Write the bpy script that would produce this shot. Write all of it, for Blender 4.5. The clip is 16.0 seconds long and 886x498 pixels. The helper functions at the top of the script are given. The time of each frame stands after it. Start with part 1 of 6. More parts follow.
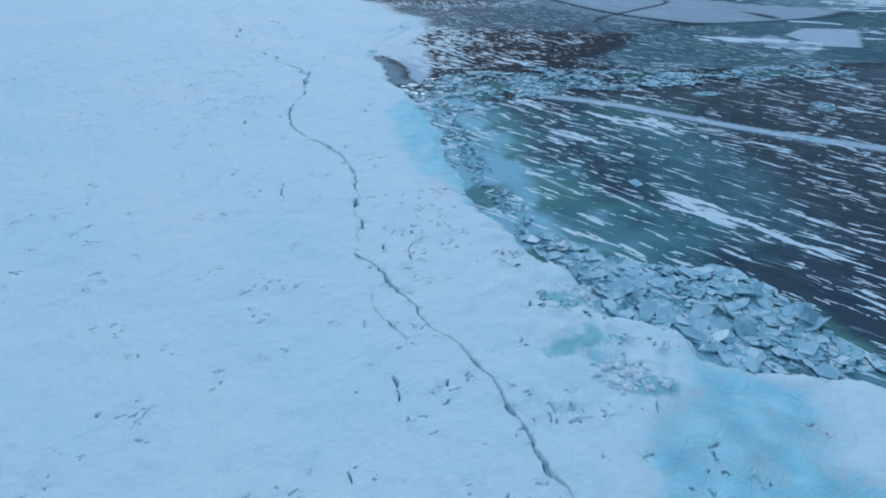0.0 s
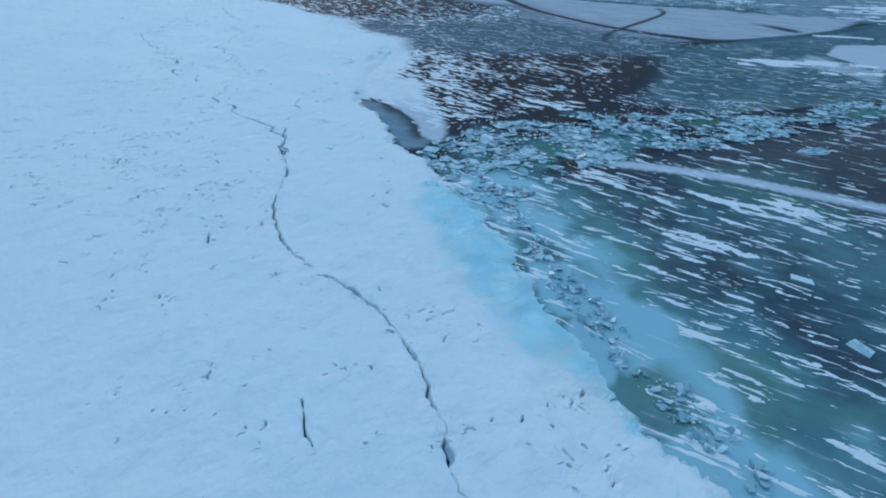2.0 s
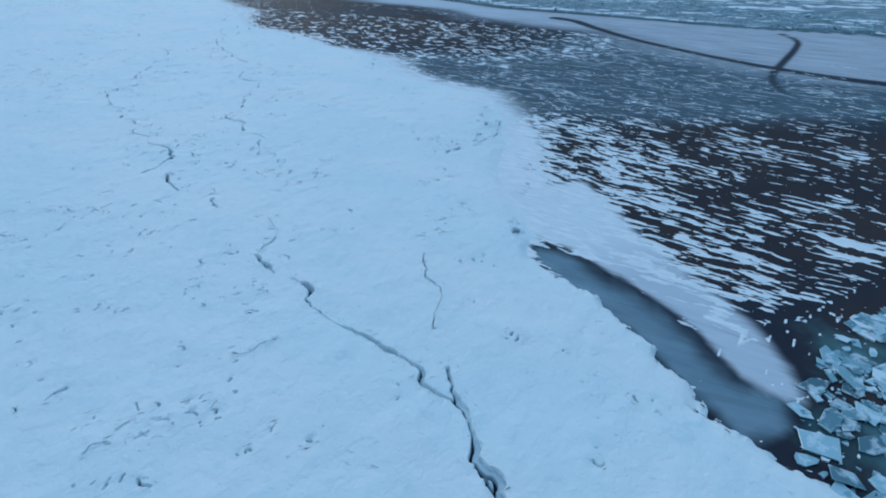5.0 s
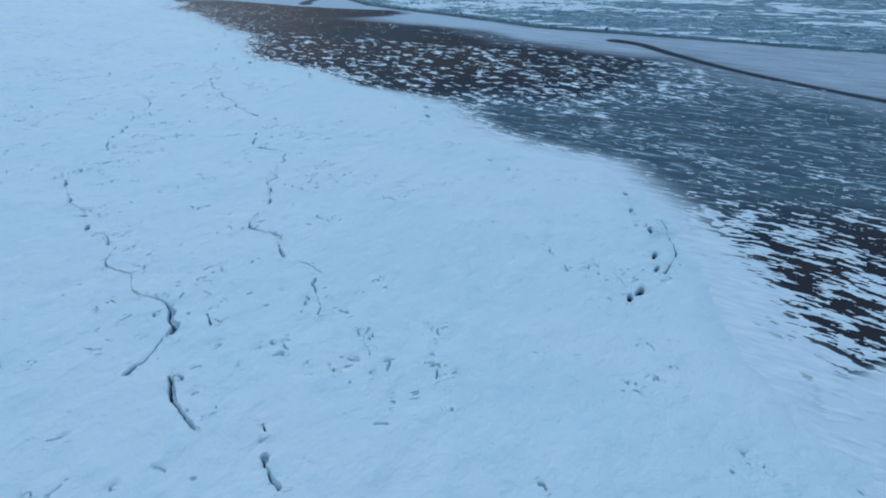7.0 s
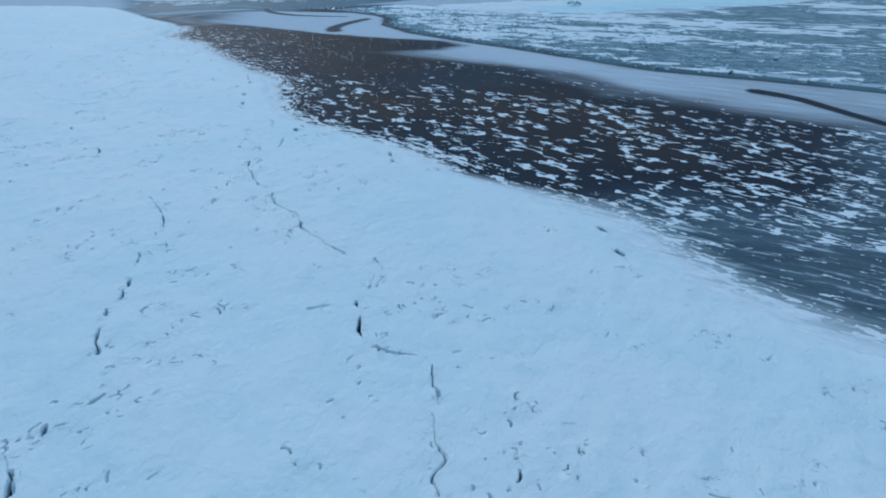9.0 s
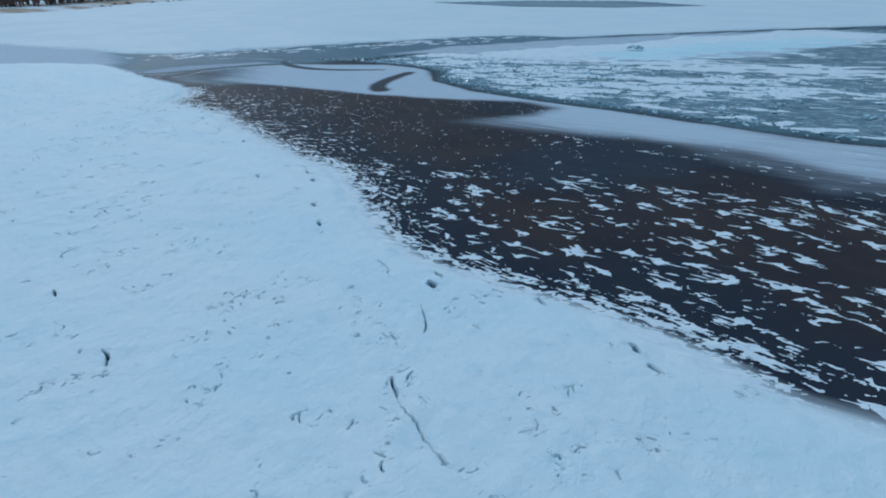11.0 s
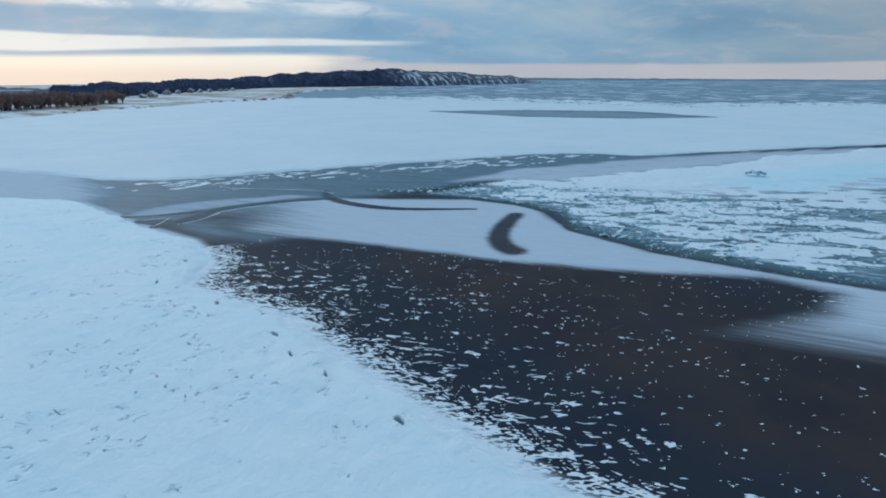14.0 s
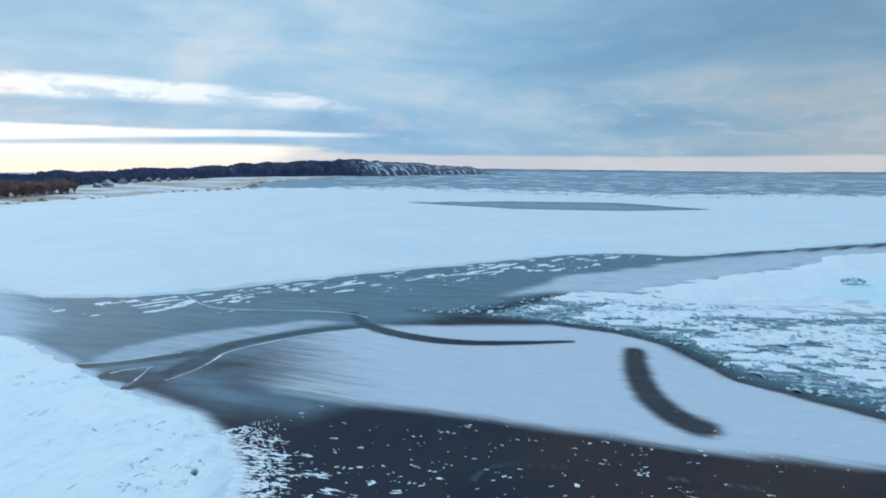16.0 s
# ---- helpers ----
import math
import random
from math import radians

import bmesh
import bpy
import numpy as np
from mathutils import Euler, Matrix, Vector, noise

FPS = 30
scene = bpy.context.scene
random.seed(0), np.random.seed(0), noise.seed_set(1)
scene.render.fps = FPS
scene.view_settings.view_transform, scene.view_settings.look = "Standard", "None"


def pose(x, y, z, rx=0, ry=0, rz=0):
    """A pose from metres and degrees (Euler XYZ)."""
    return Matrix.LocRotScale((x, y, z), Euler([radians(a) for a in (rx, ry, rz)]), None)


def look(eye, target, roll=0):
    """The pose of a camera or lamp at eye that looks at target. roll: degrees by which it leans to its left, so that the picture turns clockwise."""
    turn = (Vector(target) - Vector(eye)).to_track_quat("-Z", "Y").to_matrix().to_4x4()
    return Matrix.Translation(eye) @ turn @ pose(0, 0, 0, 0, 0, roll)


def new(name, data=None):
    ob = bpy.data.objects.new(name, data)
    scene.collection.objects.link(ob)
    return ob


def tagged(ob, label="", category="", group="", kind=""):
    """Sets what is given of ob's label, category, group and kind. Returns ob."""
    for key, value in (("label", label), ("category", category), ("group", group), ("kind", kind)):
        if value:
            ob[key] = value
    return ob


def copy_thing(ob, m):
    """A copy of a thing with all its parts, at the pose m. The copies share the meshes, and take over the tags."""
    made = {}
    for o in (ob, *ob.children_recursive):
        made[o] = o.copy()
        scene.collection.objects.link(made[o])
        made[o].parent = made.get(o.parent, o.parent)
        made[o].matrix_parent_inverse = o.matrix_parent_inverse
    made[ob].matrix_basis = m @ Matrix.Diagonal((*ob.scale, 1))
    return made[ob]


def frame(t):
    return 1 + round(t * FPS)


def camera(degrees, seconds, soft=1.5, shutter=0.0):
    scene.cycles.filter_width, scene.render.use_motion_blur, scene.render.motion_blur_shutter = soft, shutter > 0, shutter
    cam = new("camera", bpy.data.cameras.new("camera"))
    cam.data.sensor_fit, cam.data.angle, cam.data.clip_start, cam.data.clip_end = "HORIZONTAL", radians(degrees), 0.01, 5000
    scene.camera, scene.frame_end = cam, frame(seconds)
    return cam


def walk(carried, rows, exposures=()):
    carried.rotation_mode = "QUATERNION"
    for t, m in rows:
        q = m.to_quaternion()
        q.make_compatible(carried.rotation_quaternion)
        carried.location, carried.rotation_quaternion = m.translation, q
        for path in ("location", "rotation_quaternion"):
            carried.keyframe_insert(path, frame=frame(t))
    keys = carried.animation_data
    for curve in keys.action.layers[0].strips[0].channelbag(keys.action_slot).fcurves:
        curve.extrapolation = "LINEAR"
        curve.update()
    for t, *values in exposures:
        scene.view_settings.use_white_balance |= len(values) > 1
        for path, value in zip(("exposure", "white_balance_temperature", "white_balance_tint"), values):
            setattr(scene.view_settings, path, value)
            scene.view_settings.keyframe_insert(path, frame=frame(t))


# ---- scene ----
cam = camera(74.0, 16.0, soft=1.9)
PATH = [
    (0.0, -0.000, 0.000, 13.999, -16.185, -29.894, -0.115),
    (0.5, -0.274, 4.351, 14.106, -17.439, -30.052, -0.097),
    (1.0, -0.548, 8.665, 14.233, -20.117, -30.124, -0.077),
    (1.5, -0.922, 13.142, 14.360, -21.501, -30.192, 0.017),
    (2.0, -1.296, 17.733, 14.402, -22.554, -30.233, 0.143),
    (2.5, -1.727, 22.607, 14.283, -23.386, -30.227, 0.214),
    (3.0, -2.095, 27.431, 14.055, -23.805, -30.165, 0.249),
    (3.5, -2.533, 32.382, 13.815, -24.215, -30.123, 0.256),
    (4.0, -2.937, 37.262, 13.675, -24.577, -30.022, 0.236),
    (4.5, -3.010, 42.246, 13.663, -25.077, -29.980, 0.159),
    (5.0, -2.740, 47.106, 13.717, -25.862, -29.955, 0.036),
    (7.5, -2.174, 70.796, 13.376, -28.547, -29.314, -0.279),
    (8.0, -1.867, 76.246, 13.433, -28.869, -29.187, -0.089),
    (8.5, -1.787, 82.037, 13.541, -29.153, -29.066, 0.124),
    (9.0, -1.791, 87.963, 13.655, -29.547, -28.703, 0.302),
    (11.5, -2.006, 115.969, 13.130, -31.980, -24.265, -0.679),
    (12.0, -2.003, 121.430, 13.214, -32.739, -22.981, -0.564),
    (12.5, -1.979, 126.902, 13.330, -33.586, -21.661, -0.393),
    (13.0, -1.889, 132.322, 13.407, -34.359, -20.112, -0.247),
    (13.5, -1.722, 137.627, 13.411, -34.943, -18.227, -0.080),
    (14.0, -1.580, 143.001, 13.375, -35.798, -16.214, 0.077),
    (14.5, -1.431, 148.262, 13.363, -36.881, -14.150, 0.224),
    (15.0, -1.104, 153.360, 13.415, -37.968, -11.998, 0.329),
    (15.5, -0.543, 158.113, 13.477, -39.004, -9.834, 0.396),
    (16.0, -0.000, 162.687, 13.529, -40.111, -7.781, 0.429),
]
# seconds, eye x y z, yaw, pitch, roll
walk(cam, [(t, pose(x, y, z, 90 + pitch, 0, yaw) @ pose(0, 0, 0, 0, 0, roll)) for t, x, y, z, yaw, pitch, roll in PATH],
     exposures=[(0.0, -0.29, 5680, 10), (2.0, -0.30, 5580, 10), (5.0, -0.31, 5620, 10), (7.5, -0.30, 5760, 10), (9.0, -0.29, 5800, 10),
                (12.5, -0.34, 6200, 10), (14.5, -0.12, 6220, 10), (16.0, 0.15, 6270, 10)])

# ---- sky and sun: a cloudy winter evening, the glow low in the north ----
SUN_AZ, SUN_EL = 2.0, 6.0          # degrees clockwise from +y, degrees up


def node(tree, kind, at=None, **inputs):
    n = tree.nodes.new(kind)
    for key, value in inputs.items():
        n.inputs[key.replace("_", " ")].default_value = value
    return n


def math_node(tree, op, a, b=None, clamp=False):
    n = tree.nodes.new("ShaderNodeMath")
    n.operation, n.use_clamp = op, clamp
    for i, v in enumerate((a, b)):
        if v is None:
            continue
        if isinstance(v, (int, float)):
            n.inputs[i].default_value = v
        else:
            tree.links.new(v, n.inputs[i])
    return n.outputs[0]


def mix_node(tree, fac, a, b, blend="MIX"):
    n = tree.nodes.new("ShaderNodeMix")
    n.data_type, n.blend_type = "RGBA", blend
    for i, v in ((0, fac), (6, a), (7, b)):
        if isinstance(v, (int, float)):
            n.inputs[i].default_value = v
        elif isinstance(v, tuple):
            n.inputs[i].default_value = (*v, 1) if len(v) == 3 else v
        else:
            tree.links.new(v, n.inputs[i])
    return n.outputs[2]


def ramp(tree, fac, *stops):
    n = tree.nodes.new("ShaderNodeValToRGB")
    el = n.color_ramp.elements
    while len(el) < len(stops):
        el.new(0.5)
    for e, (p, c) in zip(el, stops):
        e.position = p
        e.color = (*c, 1) if isinstance(c, tuple) else (c, c, c, 1)
    tree.links.new(fac, n.inputs[0])
    return n.outputs[0]


def smooth(tree, x, lo, hi):
    n = tree.nodes.new("ShaderNodeMapRange")
    n.interpolation_type = "SMOOTHSTEP"
    n.inputs[1].default_value, n.inputs[2].default_value = lo, hi
    tree.links.new(x, n.inputs[0])
    return n.outputs[0]


def noise_tex(tree, vec, scale, detail=4.0, rough=0.55, distort=0.0):
    n = tree.nodes.new("ShaderNodeTexNoise")
    n.inputs["Scale"].default_value, n.inputs["Detail"].default_value = scale, detail
    n.inputs["Roughness"].default_value, n.inputs["Distortion"].default_value = rough, distort
    tree.links.new(vec, n.inputs["Vector"])
    return n.outputs[0]


def mapped(tree, vec, scale=(1, 1, 1), turn=0.0, shift=(0, 0, 0)):
    n = tree.nodes.new("ShaderNodeMapping")
    n.vector_type = "TEXTURE"      # turned first, then stretched
    n.inputs["Scale"].default_value, n.inputs["Rotation"].default_value = [1 / v for v in scale], (0, 0, radians(turn))
    n.inputs["Location"].default_value = shift
    tree.links.new(vec, n.inputs["Vector"])
    return n.outputs[0]


def make_world():
    w = bpy.data.worlds.new("winter_sky")
    w.use_nodes = True
    scene.world = w
    t = w.node_tree
    t.nodes.clear()
    sky = t.nodes.new("ShaderNodeTexSky")
    sky.sky_type, sky.sun_disc = "NISHITA", False
    sky.sun_elevation, sky.sun_rotation = radians(SUN_EL), radians(SUN_AZ)
    clear = mix_node(t, 1.0, sky.outputs[0], (0.05, 0.05, 0.05), "MULTIPLY")
    way = t.nodes.new("ShaderNodeTexCoord").outputs["Generated"]
    sep = t.nodes.new("ShaderNodeSeparateXYZ")
    t.links.new(way, sep.inputs[0])
    up = math_node(t, "MAXIMUM", sep.outputs[2], 0.0)
    # soft cloud masses, flattened towards the horizon
    layer = mapped(t, way, (1.0, 1.0, 3.6), 20.0, (0.3, 0.1, 0.05))
    big = noise_tex(t, layer, 2.1, 5.0, 0.52, 0.5)
    fine = noise_tex(t, layer, 6.5, 5.0, 0.55, 0.4)
    body = math_node(t, "ADD", math_node(t, "MULTIPLY", big, 0.72), math_node(t, "MULTIPLY", fine, 0.28))
    grey = ramp(t, body, (0.36, (0.28, 0.52, 0.765)), (0.46, (0.36, 0.61, 0.84)), (0.54, (0.46, 0.69, 0.88)), (0.64, (0.65, 0.79, 0.90)))
    # an overcast sky is brighter overhead
    lift = t.nodes.new("ShaderNodeCombineColor")
    gain = math_node(t, "ADD", 0.78, math_node(t, "MULTIPLY", smooth(t, up, 0.30, 0.95), 0.92))
    sx, sy = math.sin(radians(SUN_AZ)), math.cos(radians(SUN_AZ))
    toward = math_node(t, "ADD", math_node(t, "MULTIPLY", sep.outputs[0], sx), math_node(t, "MULTIPLY", sep.outputs[1], sy))
    # and on the side of the glow
    gain = math_node(t, "MULTIPLY", gain, math_node(t, "ADD", 0.76, math_node(t, "MULTIPLY", smooth(t, toward, 0.25, 0.98), 0.36)))
    for k in range(3):
        t.links.new(gain, lift.inputs[k])
    grey = mix_node(t, 1.0, grey, lift.outputs[0], "MULTIPLY")
    # bearing, in degrees clockwise from +y, and height above the horizon, both a little uneven
    bearing = math_node(t, "MULTIPLY", math_node(t, "ARCTAN2", sep.outputs[0], sep.outputs[1]), 57.2958)
    wav = math_node(t, "SUBTRACT", noise_tex(t, mapped(t, way, (3.0, 3.0, 22.0)), 1.6, 4.0, 0.55), 0.5)
    level = math_node(t, "ADD", up, math_node(t, "MULTIPLY", wav, 0.010))
    az = math_node(t, "ADD", bearing, math_node(t, "MULTIPLY", wav, 14.0))
    west = smooth(t, az, -75.0, -45.0)

    def profile(*stops):
        """A value over the bearing, by straight lines between the stops."""
        return ramp(t, math_node(t, "DIVIDE", math_node(t, "ADD", az, 60.0), 120.0, True), *[((b + 60) / 120, v) for b, v in stops])

    def band(mid, half, soft):
        """1 within half of mid, fading over soft."""
        off = math_node(t, "SUBTRACT", math_node(t, "ABSOLUTE", math_node(t, "SUBTRACT", level, mid)), half)
        return math_node(t, "SUBTRACT", 1.0, smooth(t, math_node(t, "DIVIDE", off, soft), 0.0, 1.0))

    # breaks in the cloud in long level bands on the side of the glow
    puff = noise_tex(t, mapped(t, way, (2.2, 2.2, 7.0), 0.0, (0.7, 0.2, 0.1)), 5.0, 5.0, 0.6, 0.4)
    upper = math_node(t, "MULTIPLY", band(profile((-60, 0.112), (3, 0.110), (12, 0.112), (20, 0.110), (33, 0.098), (60, 0.095)), profile((-60, 0.008), (8, 0.010), (16, 0.008), (27, 0.004), (33, 0.001), (60, 0.0)), 0.011),
                      profile((-60, 0.9), (17, 0.95), (20, 0.55), (25, 0.75), (30, 0.35), (35, 0.0), (60, 0.0)))
    upper = math_node(t, "MULTIPLY", upper, math_node(t, "ADD", 0.25, math_node(t, "MULTIPLY", smooth(t, puff, 0.38, 0.56), 0.75)))
    lower = math_node(t, "MULTIPLY", band(profile((-60, 0.047), (3, 0.047), (12, 0.050), (20, 0.053), (60, 0.055)), profile((-60, 0.012), (3, 0.010), (12, 0.005), (20, 0.003), (30, 0.001), (60, 0.0)), 0.005),
                      profile((-60, 1.0), (18, 0.95), (29, 0.7), (34, 0.0), (60, 0.0)))
    col = mix_node(t, math_node(t, "MULTIPLY", upper, west), grey, mix_node(t, smooth(t, az, 1.0, 7.0), (1.0, 0.82, 0.78), (0.93, 0.99, 1.02)))
    col = mix_node(t, math_node(t, "MULTIPLY", lower, west), col, (0.97, 1.02, 1.02))
    # faint warm wisps lower down, and the clear strip along the horizon
    wisp = math_node(t, "MULTIPLY", smooth(t, puff, 0.46, 0.72), math_node(t, "SUBTRACT", 1.0, smooth(t, up, 0.10, 0.17)))
    col = mix_node(t, math_node(t, "MULTIPLY", wisp, 0.28), col, (0.70, 0.70, 0.73))
    near = math_node(t, "MULTIPLY", math_node(t, "SUBTRACT", 1.0, smooth(t, az, 21.0, 30.0)), west)
    top = profile((-60, 0.030), (3, 0.030), (20, 0.037), (26, 0.036), (30, 0.024), (45, 0.024), (60, 0.022))
    strip = math_node(t, "SUBTRACT", 1.0, smooth(t, math_node(t, "DIVIDE", level, top), 0.82, 1.1))
    strip = math_node(t, "MULTIPLY", strip, math_node(t, "ADD", 0.62, math_node(t, "MULTIPLY", near, 0.38)))
    warm = mix_node(t, near, (0.78, 0.71, 0.69), mix_node(t, smooth(t, up, 0.0, 0.03), (1.0, 0.90, 0.79), (1.15, 1.10, 0.97)))
    col = mix_node(t, strip, col, warm)
    col = mix_node(t, 0.94, clear, col)
    bg = t.nodes.new("ShaderNodeBackground")
    t.links.new(col, bg.inputs[0])
    bg.inputs[1].default_value = 0.95
    out = t.nodes.new("ShaderNodeOutputWorld")
    t.links.new(bg.outputs[0], out.inputs[0])


make_world()
sun = new("sun", bpy.data.lights.new("sun", "SUN"))
sun.data.energy, sun.data.angle, sun.data.color = 0.75, radians(24), (1.0, 0.95, 0.89)
sun.matrix_basis = look((0, 0, 0), (-math.sin(radians(SUN_AZ)), -math.cos(radians(SUN_AZ)), -math.tan(radians(27))))

# ---- materials ----
WIND = -58.0                        # degrees from +x along which the snow blew


def material(name):
    m = bpy.data.materials.new(name)
    m.use_nodes = True
    t = m.node_tree
    return m, t, t.nodes["Principled BSDF"]


def place(tree):
    """World metres, whatever the object's own pose."""
    return tree.nodes.new("ShaderNodeNewGeometry").outputs["Position"]


def attribute(tree, name):
    n = tree.nodes.new("ShaderNodeAttribute")
    n.attribute_name = name
    return n.outputs["Fac"]


def bump(tree, shader, height, strength, distance):
    n = tree.nodes.new("ShaderNodeBump")
    n.inputs["Strength"].default_value, n.inputs["Distance"].default_value = strength, distance
    tree.links.new(height, n.inputs["Height"])
    tree.links.new(n.outputs[0], shader.inputs["Normal"])


def snow_material():
    m, t, s = material("crusted_snow")
    p = place(t)
    broad = noise_tex(t, mapped(t, p, (0.5, 1, 1), WIND), 0.16, 5.0, 0.6)
    patch = noise_tex(t, mapped(t, p, (0.85, 1, 1), 20), 1.1, 4.0, 0.55)
    crust = noise_tex(t, p, 2.4, 6.0, 0.66, 0.5)
    grain = noise_tex(t, p, 11.0, 4.0, 0.6)
    col = mix_node(t, smooth(t, broad, 0.35, 0.68), (0.715, 0.83, 0.875), (0.79, 0.85, 0.88))
    # thin crust where the blue ice shows through
    thin = math_node(t, "MULTIPLY", smooth(t, patch, 0.54, 0.72), 0.30)
    col = mix_node(t, thin, col, (0.52, 0.72, 0.80))
    ghost = math_node(t, "MULTIPLY", smooth(t, crust, 0.58, 0.68), 0.20)
    col = mix_node(t, ghost, col, (0.50, 0.66, 0.74))
    bright = math_node(t, "MULTIPLY", smooth(t, crust, 0.44, 0.34), 0.35)
    col = mix_node(t, bright, col, (0.88, 0.89, 0.90))
    # dark flecks: shading of the crust's small relief put into the colour
    speck = math_node(t, "MULTIPLY", smooth(t, noise_tex(t, mapped(t, p, (0.45, 1, 1), WIND + 20), 4.2, 4.0, 0.72), 0.63, 0.69), smooth(t, noise_tex(t, p, 0.35, 4.0), 0.44, 0.62))
    speck = math_node(t, "MULTIPLY", speck, 0.55)
    col = mix_node(t, speck, col, (0.24, 0.36, 0.44))
    slush = attribute(t, "slush")
    melt = noise_tex(t, p, 0.8, 8.0, 0.74, 0.8)
    ragged = math_node(t, "ADD", slush, math_node(t, "MULTIPLY", math_node(t, "SUBTRACT", melt, 0.5), 2.2))
    wet = math_node(t, "MULTIPLY", smooth(t, ragged, 0.25, 1.1), math_node(t, "MULTIPLY", smooth(t, slush, 0.02, 0.3), 0.95))
    blue = mix_node(t, smooth(t, noise_tex(t, p, 0.5, 6.0, 0.65), 0.35, 0.65), (0.44, 0.85, 0.97), (0.62, 0.91, 0.97))
    col = mix_node(t, wet, col, blue)
    col = mix_node(t, math_node(t, "MULTIPLY", smooth(t, math_node(t, "ADD", attribute(t, "thaw"), math_node(t, "MULTIPLY", math_node(t, "SUBTRACT", melt, 0.5), 1.6)), 0.35, 0.75), 0.85), col, (0.26, 0.56, 0.58))
    # cracks darken with depth: bare wet ice, with their shade put into the colour
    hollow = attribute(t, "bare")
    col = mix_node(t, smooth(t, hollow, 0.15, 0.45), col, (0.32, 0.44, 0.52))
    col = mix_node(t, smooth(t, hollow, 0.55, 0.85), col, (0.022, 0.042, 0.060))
    t.links.new(col, s.inputs["Base Color"])
    s.inputs["Roughness"].default_value = 0.75
    h = math_node(t, "ADD", math_node(t, "MULTIPLY", patch, 0.36), math_node(t, "MULTIPLY", crust, 0.17))
    h = math_node(t, "ADD", h, math_node(t, "MULTIPLY", grain, 0.025))
    h = math_node(t, "ADD", h, math_node(t, "MULTIPLY", math_node(t, "MULTIPLY", melt, slush), 0.7))
    bump(t, s, h, 1.0, 0.42)
    return m


def drift_material():
    m, t, s = material("wind_packed_snow")
    p = place(t)
    n = noise_tex(t, mapped(t, p, (0.3, 1.2, 1), WIND), 3.0, 5.0, 0.6)
    col = mix_node(t, smooth(t, n, 0.3, 0.7), (0.66, 0.73, 0.79), (0.84, 0.86, 0.88))
    wet = math_node(t, "ADD", attribute(t, "slush"), math_node(t, "MULTIPLY", math_node(t, "SUBTRACT", noise_tex(t, p, 0.25, 5.0, 0.65), 0.5), 1.2))
    wet = math_node(t, "MULTIPLY", smooth(t, wet, 0.3, 1.0), smooth(t, attribute(t, "slush"), 0.0, 0.25))
    t.links.new(mix_node(t, wet, col, (0.58, 0.80, 0.85)), s.inputs["Base Color"])
    s.inputs["Roughness"].default_value = 0.7
    bump(t, s, n, 0.4, 0.05)
    return m


